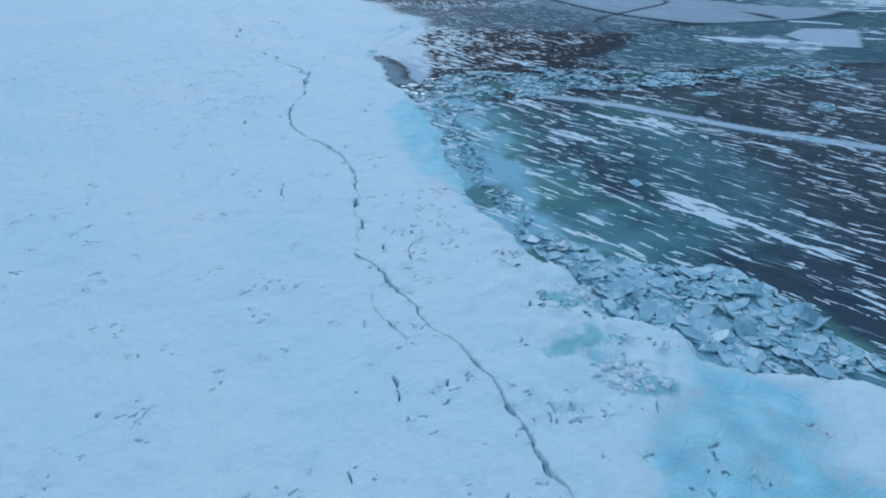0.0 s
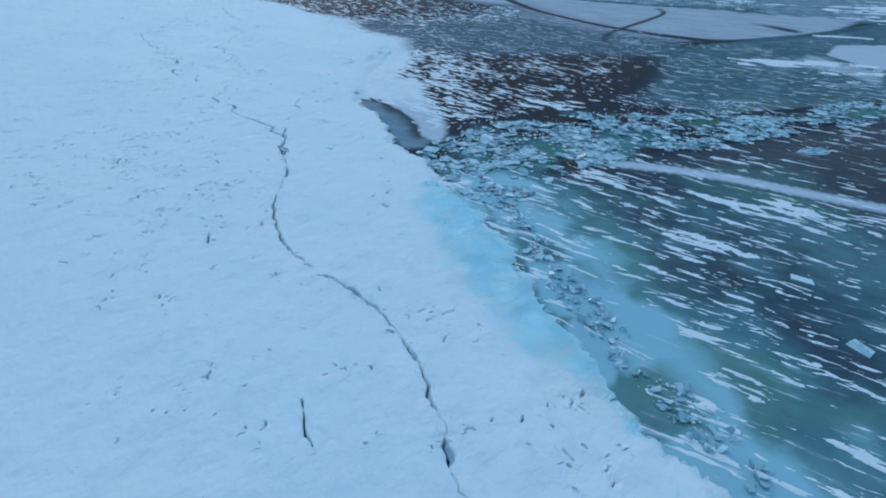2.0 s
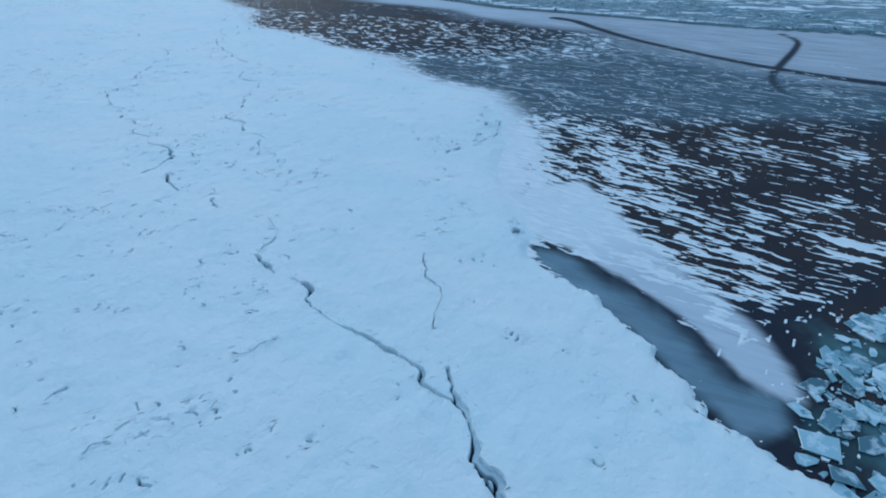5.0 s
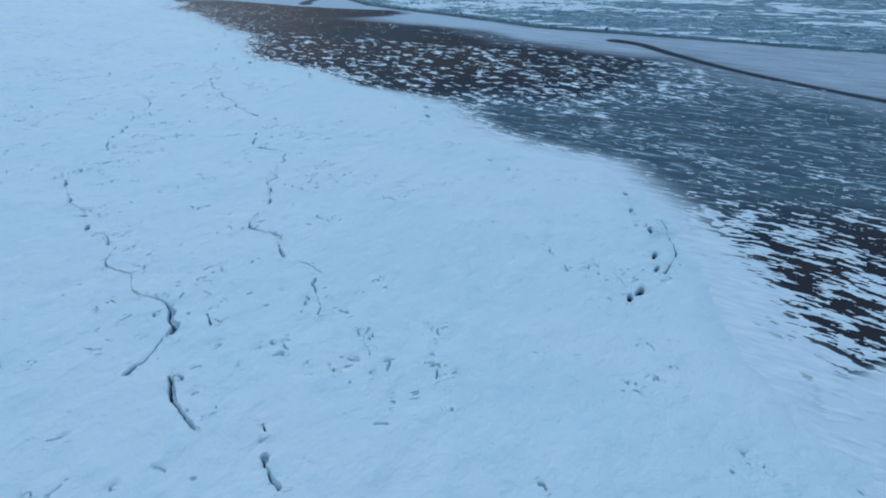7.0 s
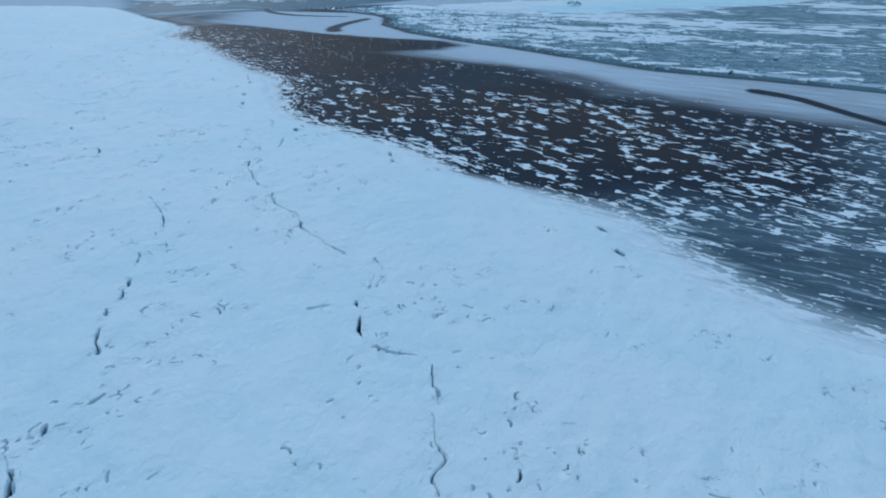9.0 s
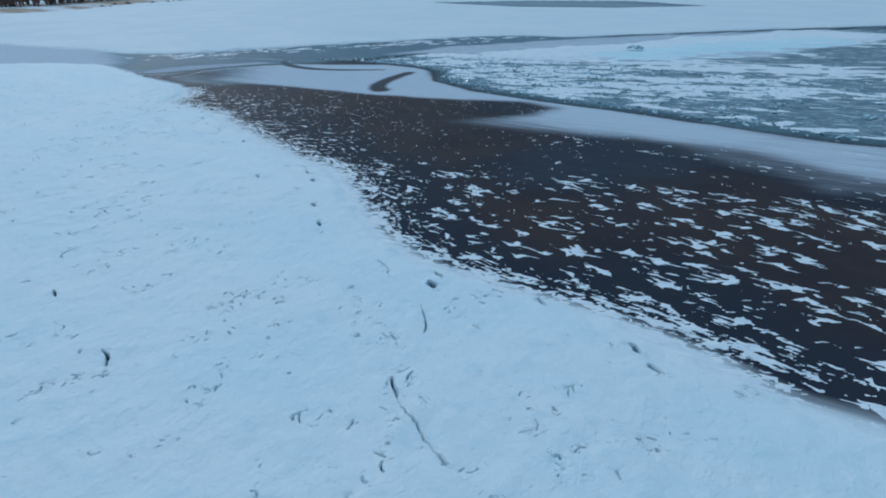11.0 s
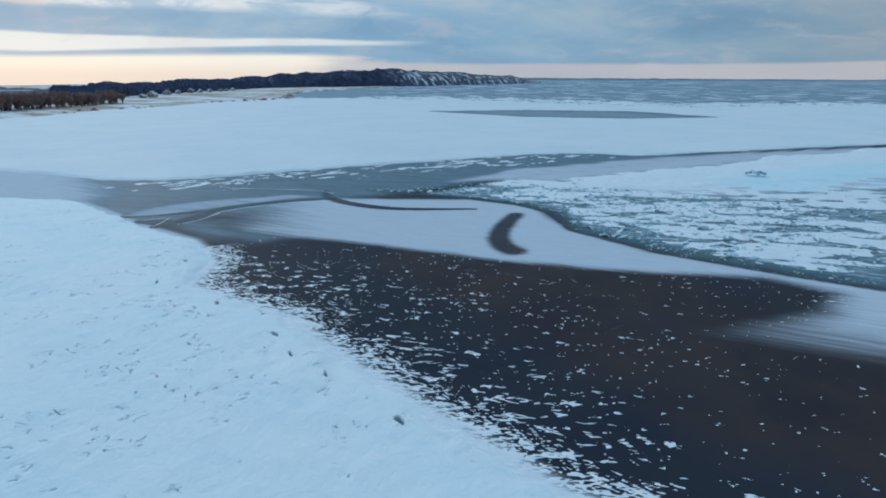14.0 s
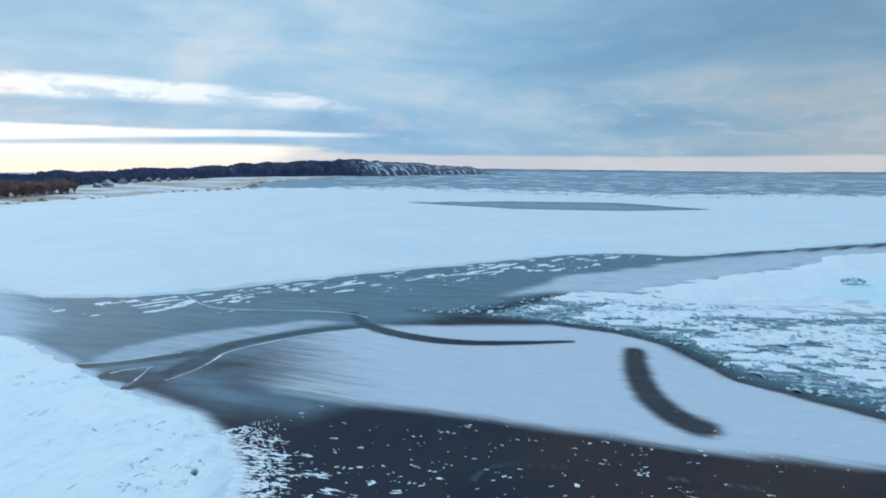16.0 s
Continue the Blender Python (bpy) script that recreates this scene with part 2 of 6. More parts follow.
def lake_material():
    m, t, s = material("lake_ice")
    p = place(t)
    long = mapped(t, p, (0.16, 1.0, 1.0), WIND)
    a = noise_tex(t, p, 0.13, 5.0, 0.6)
    b = noise_tex(t, p, 0.9, 5.0, 0.6, 0.4)
    streak = noise_tex(t, long, 2.3, 6.0, 0.65, 0.3)
    wisp = noise_tex(t, mapped(t, p, (0.16, 1.0, 1.0), WIND + 5), 0.9, 7.0, 0.66, 0.8)
    deep = mix_node(t, smooth(t, a, 0.35, 0.65), (0.025, 0.030, 0.046), (0.032, 0.036, 0.048))
    deep = mix_node(t, math_node(t, "MULTIPLY", smooth(t, b, 0.55, 0.75), 0.4), deep, (0.050, 0.044, 0.044))
    peat = attribute(t, "brown")
    deep = mix_node(t, smooth(t, peat, 0.0, 1.0), deep, mix_node(t, smooth(t, a, 0.3, 0.7), (0.036, 0.031, 0.037), (0.058, 0.043, 0.041)))
    deep = mix_node(t, smooth(t, peat, 1.0, 1.6), deep, (0.095, 0.054, 0.036))
    g = math_node(t, "ADD", attribute(t, "green"), math_node(t, "MULTIPLY", math_node(t, "SUBTRACT", b, 0.5), 0.5))
    teal = mix_node(t, smooth(t, a, 0.40, 0.62), (0.075, 0.19, 0.21), (0.14, 0.29, 0.32))
    teal = mix_node(t, math_node(t, "MULTIPLY", smooth(t, noise_tex(t, p, 0.11, 3.0, 0.5), 0.50, 0.62), 0.8), teal, (0.10, 0.23, 0.18))
    col = mix_node(t, smooth(t, g, 0.15, 0.95), deep, teal)
    col = mix_node(t, smooth(t, g, 1.0, 1.7), col, (0.34, 0.58, 0.66))
    # rime frozen into the surface, drawn out by the wind
    rime = math_node(t, "MULTIPLY", attribute(t, "rime"), math_node(t, "ADD", 1.0, math_node(t, "MULTIPLY", math_node(t, "SUBTRACT", wisp, 0.5), 1.1)))
    rime = math_node(t, "MULTIPLY", smooth(t, rime, 0.05, 1.0), 0.92)
    col = mix_node(t, rime, col, (0.21, 0.31, 0.38))
    fine = math_node(t, "ADD", attribute(t, "streaks"), math_node(t, "MULTIPLY", math_node(t, "SUBTRACT", streak, 0.5), 2.2))
    col = mix_node(t, math_node(t, "MULTIPLY", smooth(t, fine, 0.55, 0.95), 0.8), col, (0.62, 0.70, 0.76))
    hair = noise_tex(t, mapped(t, p, (0.06, 1.0, 1.0), WIND - 4), 2.6, 5.0, 0.6, 0.2)
    ragged = math_node(t, "ADD", math_node(t, "MULTIPLY", math_node(t, "SUBTRACT", wisp, 0.5), 0.5), math_node(t, "MULTIPLY", math_node(t, "SUBTRACT", hair, 0.5), 1.1))
    cover = math_node(t, "MULTIPLY", attribute(t, "snow"), math_node(t, "ADD", 1.0, ragged))
    cover = smooth(t, cover, 0.12, 0.90)
    white = mix_node(t, smooth(t, streak, 0.3, 0.7), (0.51, 0.565, 0.635), (0.565, 0.615, 0.685))
    white = mix_node(t, attribute(t, "veil"), white, (0.73, 0.79, 0.83))
    col = mix_node(t, cover, col, white)
    t.links.new(col, s.inputs["Base Color"])
    t.links.new(ramp(t, cover, (0.0, 0.5), (0.4, 0.8)), s.inputs["Roughness"])
    s.inputs["Specular IOR Level"].default_value = 0.025
    bump(t, s, math_node(t, "ADD", b, math_node(t, "MULTIPLY", streak, 0.3)), 0.15, 0.08)
    return m


def slab_material(name, lift=0.0):
    m, t, s = material(name)
    info = t.nodes.new("ShaderNodeObjectInfo").outputs["Random"]
    isl = t.nodes.new("ShaderNodeNewGeometry").outputs["Random Per Island"]
    p = place(t)
    n = noise_tex(t, p, 2.4, 5.0, 0.6)
    pick = math_node(t, "FRACT", math_node(t, "ADD", info, isl))
    pick = math_node(t, "ADD", math_node(t, "MULTIPLY", pick, 1.0 - lift), lift)
    base = ramp(t, pick, (0.0, (0.05, 0.11, 0.14)), (0.35, (0.12, 0.25, 0.31)), (0.70, (0.25, 0.43, 0.51)), (0.9, (0.40, 0.60, 0.68)), (1.0, (0.68, 0.78, 0.83)))
    col = mix_node(t, math_node(t, "MULTIPLY", smooth(t, n, 0.46, 0.62), 0.65), base, (0.66, 0.76, 0.82))
    t.links.new(col, s.inputs["Base Color"])
    s.inputs["Roughness"].default_value = 0.22
    bump(t, s, n, 0.25, 0.03)
    return m


def plain(name, a, b, scale, rough=0.8, relief=0.2, size=0.1):
    m, t, s = material(name)
    p = place(t)
    n = noise_tex(t, p, scale, 6.0, 0.65)
    f = noise_tex(t, p, scale * 7.0, 4.0, 0.6)
    k = math_node(t, "ADD", math_node(t, "MULTIPLY", n, 0.7), math_node(t, "MULTIPLY", f, 0.3))
    t.links.new(mix_node(t, smooth(t, k, 0.36, 0.64), a, b), s.inputs["Base Color"])
    s.inputs["Roughness"].default_value = rough
    bump(t, s, k, relief, size)
    return m


SNOW, DRIFT, LAKE, SLAB = snow_material(), drift_material(), lake_material(), slab_material("broken_ice")
EDGE = slab_material("ice_edge", 0.65)
PALE_SLAB = slab_material("pale_broken_ice", 0.42)
SNOWY_SLAB = slab_material("snow_dusted_ice", 0.74)
PLAIN_SNOW = plain("plain_snow", (0.64, 0.72, 0.77), (0.72, 0.77, 0.80), 0.06, 0.8, 0.12, 0.4)

# ---- fields over the plan ----
def lattice(ix, iy, seed):
    h = (ix.astype(np.int64) * 374761393 + iy.astype(np.int64) * 668265263 + seed * 974634577) & 0xFFFFFFFF
    h = ((h ^ (h >> 13)) * 1274126177) & 0xFFFFFFFF
    return ((h ^ (h >> 16)) & 0xFFFFFF) / float(0xFFFFFF)


def value_noise(x, y, seed):
    ix, iy = np.floor(x), np.floor(y)
    fx, fy = x - ix, y - iy
    fx, fy = fx * fx * (3 - 2 * fx), fy * fy * (3 - 2 * fy)
    a, b = lattice(ix, iy, seed), lattice(ix + 1, iy, seed)
    c, d = lattice(ix, iy + 1, seed), lattice(ix + 1, iy + 1, seed)
    return a + (b - a) * fx + (c - a) * fy + (a - b - c + d) * fx * fy


def fbm(x, y, seed, octaves=4, gain=0.5):
    total, amp, norm = 0.0, 1.0, 0.0
    for k in range(octaves):
        total = total + amp * value_noise(x * 2.03 ** k + 17.3 * k, y * 2.03 ** k - 9.1 * k, seed + k)
        norm, amp = norm + amp, amp * gain
    return total / norm


def step(lo, hi, v):
    v = np.clip((v - lo) / (hi - lo), 0, 1)
    return v * v * (3 - 2 * v)


def to_line(x, y, pts):
    """Distance to a broken line, and how far along it (0 to 1) the nearest place is."""
    best, along = np.full(np.shape(x), 1e9), np.zeros(np.shape(x))
    n = len(pts) - 1
    for i in range(n):
        (ax, ay), (bx, by) = pts[i], pts[i + 1]
        dx, dy = bx - ax, by - ay
        u = np.clip(((x - ax) * dx + (y - ay) * dy) / (dx * dx + dy * dy), 0, 1)
        d = np.hypot(x - ax - u * dx, y - ay - u * dy)
        near = d < best
        best, along = np.where(near, d, best), np.where(near, (i + u) / n, along)
    return best, along


def inside(x, y, pts):
    """Signed distance to a closed outline, positive within."""
    d, _ = to_line(x, y, list(pts) + [pts[0]])
    odd = np.zeros(np.shape(x), bool)
    for (ax, ay), (bx, by) in zip(pts, list(pts[1:]) + [pts[0]]):
        if ay != by:
            odd ^= ((ay > y) != (by > y)) & (x < (bx - ax) * (y - ay) / (by - ay) + ax)
    return np.where(odd, d, -d)


def zone(x, y, pts, soft):
    return step(-soft, soft, inside(x, y, pts))


def rounded(pts, n=4):
    """Catmull-Rom through a few control points."""
    p = np.array([pts[0], *pts, pts[-1]], float)
    out = []
    for i in range(1, len(p) - 2):
        for k in range(n):
            u = k / n
            out.append(tuple(0.5 * (2 * p[i] + (p[i + 1] - p[i - 1]) * u + (2 * p[i - 1] - 5 * p[i] + 4 * p[i + 1] - p[i + 2]) * u * u
                                    + (3 * p[i] - p[i - 1] - 3 * p[i + 1] + p[i + 2]) * u ** 3)))
    return out + [tuple(p[-1])]


# the edge of the snowed-over shelf: x against y
EDGE_Y = [-40, 0, 9, 10, 11.3, 12, 13.1, 14.5, 15.6, 16.3, 18, 19.8, 21.6, 24, 28, 34, 38, 44, 48, 52, 55, 60, 66, 68.5, 75, 80, 84, 88, 91, 96,
          100, 104, 108, 112.5, 117.5, 121, 123, 126, 128, 130, 133, 138, 145, 150, 154, 162, 168, 174, 178, 183, 187, 190.5, 195, 200, 205, 210, 215, 220, 226, 232, 260]
EDGE_X = [22, 19.8, 19.4, 19, 17, 15, 14, 13.8, 13, 11.8, 12, 11.4, 10.8, 10.6, 10.3, 10.8, 11.5, 12.1, 11.7, 11.7, 10.9, 11.4, 11.1, 13, 15.6, 19, 21.3, 22.4, 23.2, 20.6,
          19.5, 20, 20.4, 18.6, 16.2, 15.8, 15.4, 14.3, 13.3, 12.2, 11, 10.5, 12, 13, 11.6, 10.6, 10, 9.8, 8.1, 6.5, 9, 9.6, 9.6, 8.1, 6.6, 5.7, 4.6, 3.2, -3, -14, -80]
# the south rim of the far snow plain: y against x
PLAIN_X = [-400, -60, -25, -6.6, 1, 7.5, 17, 29, 53, 75, 84, 89.7, 112, 135, 200, 400, 5000]
PLAIN_Y = [420, 330, 288, 256, 245, 233, 227.6, 226.5, 223.8, 220.5, 216, 207.5, 201, 194, 172, 110, -800]
# the line east of which the ice is broken and refrozen: x against y
ROUGH_Y = [-60, 40, 49, 52, 58, 66, 73.5, 76, 92, 105, 117, 125, 134, 140, 147, 153, 161, 168, 178, 185, 190, 196, 207, 226]
ROUGH_X = [200, 110, 58, 35, 32.5, 42.5, 46, 88, 81, 69, 61.5, 57, 50.5, 48, 46.5, 44.5, 41.3, 39, 38.4, 42.5, 42.3, 40, 33, 60]

ROUGH_EAST, ROUGH_NORTH = [30, 45, 60, 85, 110, 140, 260, 420, 5000], [203, 203.5, 204, 203, 198, 190, 142, 95, -800]


def shelf_depth(x, y):
    """Metres inside the shelf's edge."""
    wob = (fbm(x * 0.9, y * 0.9, 11, 4) - 0.5) * 1.3 * step(0, 30, 235 - y) + (fbm(x * 3.5, y * 3.5, 12, 3) - 0.5) * (0.35 + 0.6 * step(0, 4, 50 - y) * step(18, 22, y))
    return np.interp(y, EDGE_Y, EDGE_X) - x + wob


def plain_depth(x, y):
    return (y - np.interp(x, PLAIN_X, PLAIN_Y)) * 0.9 + (fbm(x * 0.35, y * 0.35, 31, 4) - 0.5) * 2.4


GREEN = [(12, 50), (19.2, 46), (23.5, 43), (21.5, 33), (21, 27), (22.5, 21), (17, 20), (13, 21), (11.5, 30)]
GREEN_WEAK = [(24, 45), (34, 42), (30, 30), (26, 20), (21, 18), (18, 22)]
SLAB_PILE = [(10.7, 24.5), (12.6, 22.7), (14, 20.3), (15.9, 18.7), (18.4, 17.7), (19.4, 15.6), (19.2, 13.6), (19.6, 10.8), (18.2, 11.0), (16.2, 11.2), (14.7, 12.0), (13.9, 13.1), (13.8, 14.5),
             (13, 15.6), (11.7, 16.3), (12, 18), (11.3, 19.8)]
SLAB_FIELD = [(11.4, 53.4), (13.4, 54.4), (18, 56.4), (25.5, 57), (31, 54.8), (39, 50.5), (56, 50), (56, 44.5), (41, 46), (24, 47), (17.5, 45.8), (13, 43), (11.7, 46)]
BROWN = [(14, 63), (19, 58), (31, 57.5), (42, 65), (41, 73), (30, 79), (20, 80)]
OPEN_PATCH = [(41.8, 71), (43, 66), (36, 58.6), (30, 56.6), (22, 56.4), (18, 57), (27, 59), (33, 61), (39, 69)]
LEAD = [(11.5, 67.1), (12.8, 66), (13.4, 62.6), (13.6, 59.7), (12.9, 56.4), (13.3, 54.8), (12.2, 53.9), (10.6, 54.2), (11, 57.5), (11.3, 60), (10.8, 62), (11, 66)]
FLAKES = [(13, 152.5), (18, 149.5), (20.5, 146), (24, 142.8), (27.6, 137.5), (31.6, 133), (37.4, 125), (41, 119), (45.7, 114.8), (50, 110), (46, 100), (28.8, 98.5), (22.8, 106), (19.2, 112), (16.5, 118),
          (17, 123), (15.8, 126), (13, 130), (11, 134), (10.5, 138), (12, 145)]
SMALL_FLAKES = [(7, 181), (8.5, 187), (10.8, 190), (12.2, 188.5), (14.2, 183), (16.8, 178), (23.7, 173.5), (22, 168), (20, 161), (17.5, 154), (14.4, 152), (11, 157), (9.8, 170)]
HAZE = [(4, 224), (8.5, 200), (10, 195), (14, 191), (18, 190), (15, 197)]
TONGUE = [(14, 205), (20, 206), (27, 205), (33, 200), (40, 195), (43, 188), (38.6, 179), (38.4, 170), (42, 160), (46, 150), (50, 137), (58, 125), (66, 112), (50, 108), (44, 119),
          (41.5, 130), (41.5, 136.6), (37.6, 144.1), (29.8, 153.2), (26, 158.6), (24, 161.4), (30, 158.2), (36, 156.2), (40.3, 157), (39.3, 161.5), (35.3, 165.4), (31.3, 169.8), (27.5, 174.8),
          (24.5, 179.5), (20.8, 185.8), (16.9, 190.9), (14, 195), (12, 200)]
DRIFTED = [(50, 118), (57.2, 133), (64.7, 120.5), (71.7, 109.9), (77, 99.5), (82, 89.6), (92, 79), (80, 74.2), (65, 73.8), (55, 76.5), (49, 83), (45, 92), (44, 103)]
STREAMS = [(16, 113), (19, 98), (22, 89), (21, 82), (27, 79), (36, 74.5), (46, 70), (58, 75), (52, 90), (50, 112), (34, 105)]
CRESCENT = [(38.8, 186.2), (34.7, 183.4), (31.4, 180.4), (29.9, 178.0), (29.6, 176.6)]
DARK_CURVES = [  # control points, half width at the ends, in the middle
    ([(52.2, 122.4), (53, 119), (51.9, 112.2), (51.2, 104), (51.8, 95), (53.3, 86.8), (55.2, 81.5), (58.6, 75.4)], 0.9, 0.45),
    ([(57.6, 74.6), (65, 73.8), (76.6, 73.6), (90, 76)], 0.9, 0.7),
    ([(45.5, 70.5), (51.4, 72.3), (57.6, 74.3)], 1.6, 1.0),
    ([(70.8, 99.7), (68.4, 95.4), (63.8, 92.2), (56.8, 88.3), (51.7, 85.5), (48.8, 83.3), (46.5, 80.6)], 0.12, 0.24),
    ([(75, 88), (74.6, 84), (74.3, 80), (73.4, 74.4)], 0.2, 0.4),
    ([(28.5, 209.5), (27, 204.6), (28.2, 199), (31, 195), (37, 190.7)], 0.25, 0.75),
    ([(27, 204.6), (22.8, 206.2), (18.5, 206.6), (15, 206.2), (11.5, 203.6), (9.2, 202.6), (7.3, 201.6)], 0.3, 0.75),
    ([(5.6, 208.3), (7.8, 207.2), (12.4, 206.3)], 0.7, 0.3),
    ([(7.4, 204.8), (8.6, 203.4), (9.4, 202.4)], 0.9, 0.9),
    ([(89.7, 206.4), (104, 203), (118, 197.6), (135, 192), (160, 182)], 0.25, 0.5),
]
PALE_CURVES = [
    ([(18.5, 226.5), (19, 219.5), (23.6, 214.6), (27.5, 210.5), (28.6, 207)], 0.13),
    ([(26.5, 203.6), (22.8, 205.1), (18.5, 205.5), (15, 205.0), (12, 202.6), (9.6, 201.6)], 0.16),
    ([(5.6, 208.9), (7.8, 208.0), (12.4, 207.0)], 0.13),
    ([(9.6, 204.9), (8.6, 203.4), (7.4, 201.9)], 0.11),
    ([(7.2, 205.4), (8.4, 205.4), (9.8, 205.0)], 0.11),
]


POOL = [(140, 352), (181, 336), (212, 302), (204, 258), (172, 273), (147, 302)]


def lake_fields(x, y):
    warp_x, warp_y = x + (fbm(x * 0.15, y * 0.15, 41, 4) - 0.5) * 5, y + (fbm(x * 0.15, y * 0.15, 42, 4) - 0.5) * 5
    small_x, small_y = x + (fbm(x * 0.5, y * 0.5, 43, 4) - 0.5) * 1.2, y + (fbm(x * 0.5, y * 0.5, 44, 4) - 0.5) * 1.2
    edge = np.interp(y, EDGE_Y, EDGE_X)
    out = x - edge
    rough = step(-1.2 - 2 * step(0, 4, 80 - y), 1.5 + 2 * step(0, 4, 80 - y), x - np.interp(y, ROUGH_Y, ROUGH_X)) * step(0, 3, np.interp(x, ROUGH_EAST, ROUGH_NORTH) - y)
    green = np.maximum.reduce([(0.30 + 1.1 * step(0.36, 0.64, fbm(x * 0.16, y * 0.16, 52, 4))) * zone(warp_x, warp_y, GREEN, 3.0), 0.60 * zone(warp_x, warp_y, GREEN_WEAK, 4.0),
                               (0.10 + 0.65 * step(0.40, 0.64, fbm(x * 0.22, y * 0.22, 50, 4))) * zone(warp_x, warp_y, SLAB_FIELD, 2.0), 0.9 * zone(warp_x, warp_y, SLAB_PILE, 1.5), 0.50 * rough, 0.36 * step(194, 206, y), 0.25 * zone(warp_x, warp_y, STREAMS, 4.0)])
    green = green + 0.45 * step(0, 7, 9 - out) * step(10, 14, y) * step(0, 5, 52 - y)
    green = green + 1.3 * step(0, 1.8, 2.6 - out) * step(10, 14, y) * step(0, 5, 52 - y) * step(0.38, 0.6, fbm(x * 0.35, y * 0.35, 49, 4))
    brown = np.maximum.reduce([0.7 * zone(warp_x, warp_y, BROWN, 3.0), 0.8 * zone(warp_x, warp_y, SLAB_FIELD, 2.0), 0.8 * step(22, 30, x) * step(0, 6, 50 - y),
                               (0.35 + 0.55 * step(0.36, 0.62, fbm(x * 0.07, y * 0.07, 58, 3))) * step(100, 122, y) * step(0, 10, 188 - y) * step(2.5, 9, out + 4 * (fbm(x * 0.2, y * 0.2, 55, 3) - 0.5)) * step(0, 10, 58 - x)])
    brown = brown + 0.35 * zone(warp_x, warp_y, [(15, 137), (20, 138), (23, 134), (20, 128), (16, 129)], 3.0)
    # lens-shaped stretch: low-angle sky reflection put into its rime and brown values
    lens = zone(warp_x, warp_y, [(20, 139), (31.5, 134), (40, 136), (49, 140), (46, 147), (39, 149), (30, 148), (22, 146)], 3.0)
    brown = brown * (1 - 0.6 * np.minimum(green, 1)) * (1 - 0.6 * lens)
    brown = brown * (1 - 0.8 * step(140, 165, y) * step(0, 8, 23 - x))
    haze = zone(warp_x, warp_y, HAZE, 3.0)
    brown = brown * (1 - 0.9 * haze)
    streams = zone(warp_x, warp_y, STREAMS, 4.0)
    north = np.maximum(step(200, 206, y), step(-3, 2, y - np.interp(x, ROUGH_EAST, ROUGH_NORTH)) * step(34, 40, x)) * (1 - rough)
    rime = np.maximum.reduce([0.62 * haze, 0.16 * lens, 0.42 * streams, 0.60 * north, (0.50 - 0.20 * step(0, 12, 84 - y)) * rough, (0.30 + 0.2 * step(48, 66, x)) * step(0, 5, 50 - y), 0.30 * step(0, 2, 3 - out) * step(0, 4, 50 - y), 0.36 * step(0, 9, 9 - out) * step(0, 4, 52 - y)])
    streaks = np.maximum.reduce([(0.62 - 0.14 * step(0, 12, 84 - y)) * rough, 0.50 * streams, (0.40 + 0.12 * step(50, 66, x)) * step(0, 5, 55 - y), 0.44 * step(0, 5, 6 - out) * step(0, 4, 50 - y), 0.18 * zone(x, y, FLAKES, 4)])
    fade = np.interp(y, [110, 150, 166], [4.5, 2.8, 1.3])
    tongue = step(-fade, fade, inside(x + 0.4 * (small_x - x), y + 0.4 * (small_y - y), TONGUE)) * np.interp(y, [104, 124, 150], [0.6, 0.75, 1.0])
    tongue = tongue * np.where((y > 138) & (y < 161.8) & (x < 44), step(20, 43, x), 1.0)
    drifted = zone(small_x, small_y, DRIFTED, 1.0) * step(-9, 9, x - np.interp(y, [74, 80, 90, 100, 118], [56, 51, 48, 47, 48]))
    snow = np.maximum.reduce([0.95 * tongue, 0.66 * drifted])
    soft = np.interp(y, [0, 66, 72, 110, 118, 124, 300], [0.4, 0.5, 6.5, 5.0, 2.0, 1.8, 1.8])
    snow = np.maximum(snow, 1.4 * (1 - step(-0.7, 0.75, out / soft)) * step(64, 69, y))
    bank = zone(x + 0.3 * (small_x - x), y + 0.3 * (small_y - y), [(12, 69), (13, 65.7), (13.3, 63.5), (13.6, 61.7), (13.8, 60.2), (13.4, 58.2), (12.9, 56.6), (12.7, 55.1), (13.9, 54.6), (14.9, 56), (15.6, 57.6), (16.2, 60), (16.4, 62.6), (17, 66), (17.8, 69.4), (18.5, 72), (15, 73)], 0.55)
    snow = np.maximum(snow, 0.95 * bank)
    snow = np.maximum(snow, 0.36 * zone(warp_x, warp_y, [(38, 143), (43, 141), (49, 124), (58, 108), (53, 106), (47, 113), (42, 122), (38, 128), (36, 135)], 3.0))
    # white banks among the broken ice
    banks = step(0.54, 0.66, fbm(x * 0.07, y * 0.16, 51, 4)) * rough
    pile = zone(warp_x, warp_y, [(50, 193), (58, 196), (73, 195), (100, 193), (140, 186), (140, 168), (90, 168), (66, 178)], 3.0)
    tongue_east = zone(warp_x, warp_y, [(45, 207), (60, 210), (85, 206), (110, 200), (135, 192), (140, 186), (90, 194), (60, 198)], 2.0)
    snow = np.maximum.reduce([snow, 0.25 * banks, 0.9 * pile, 0.75 * tongue_east])
    # the veil of snow thins out towards the shelf
    west = step(8, 31, x + 0.45 * (205 - y))
    snow = np.where(y > 186, snow * np.where(out > 1.5, west, 1.0), snow)
    snow = np.maximum(snow, 0.62 * zone(small_x, small_y, [(6, 209), (9, 211.5), (14, 212), (24, 210), (27, 206.5), (20, 207), (13, 207), (8, 206.5)], 1.2))
    snow = np.maximum(snow, 1.0 * step(211, 224, y) * step(0, 16, 14 - x))
    lead = zone(x + (fbm(x * 1.5, y * 1.5, 46, 3) - 0.5) * 0.5, y, LEAD, 0.35)
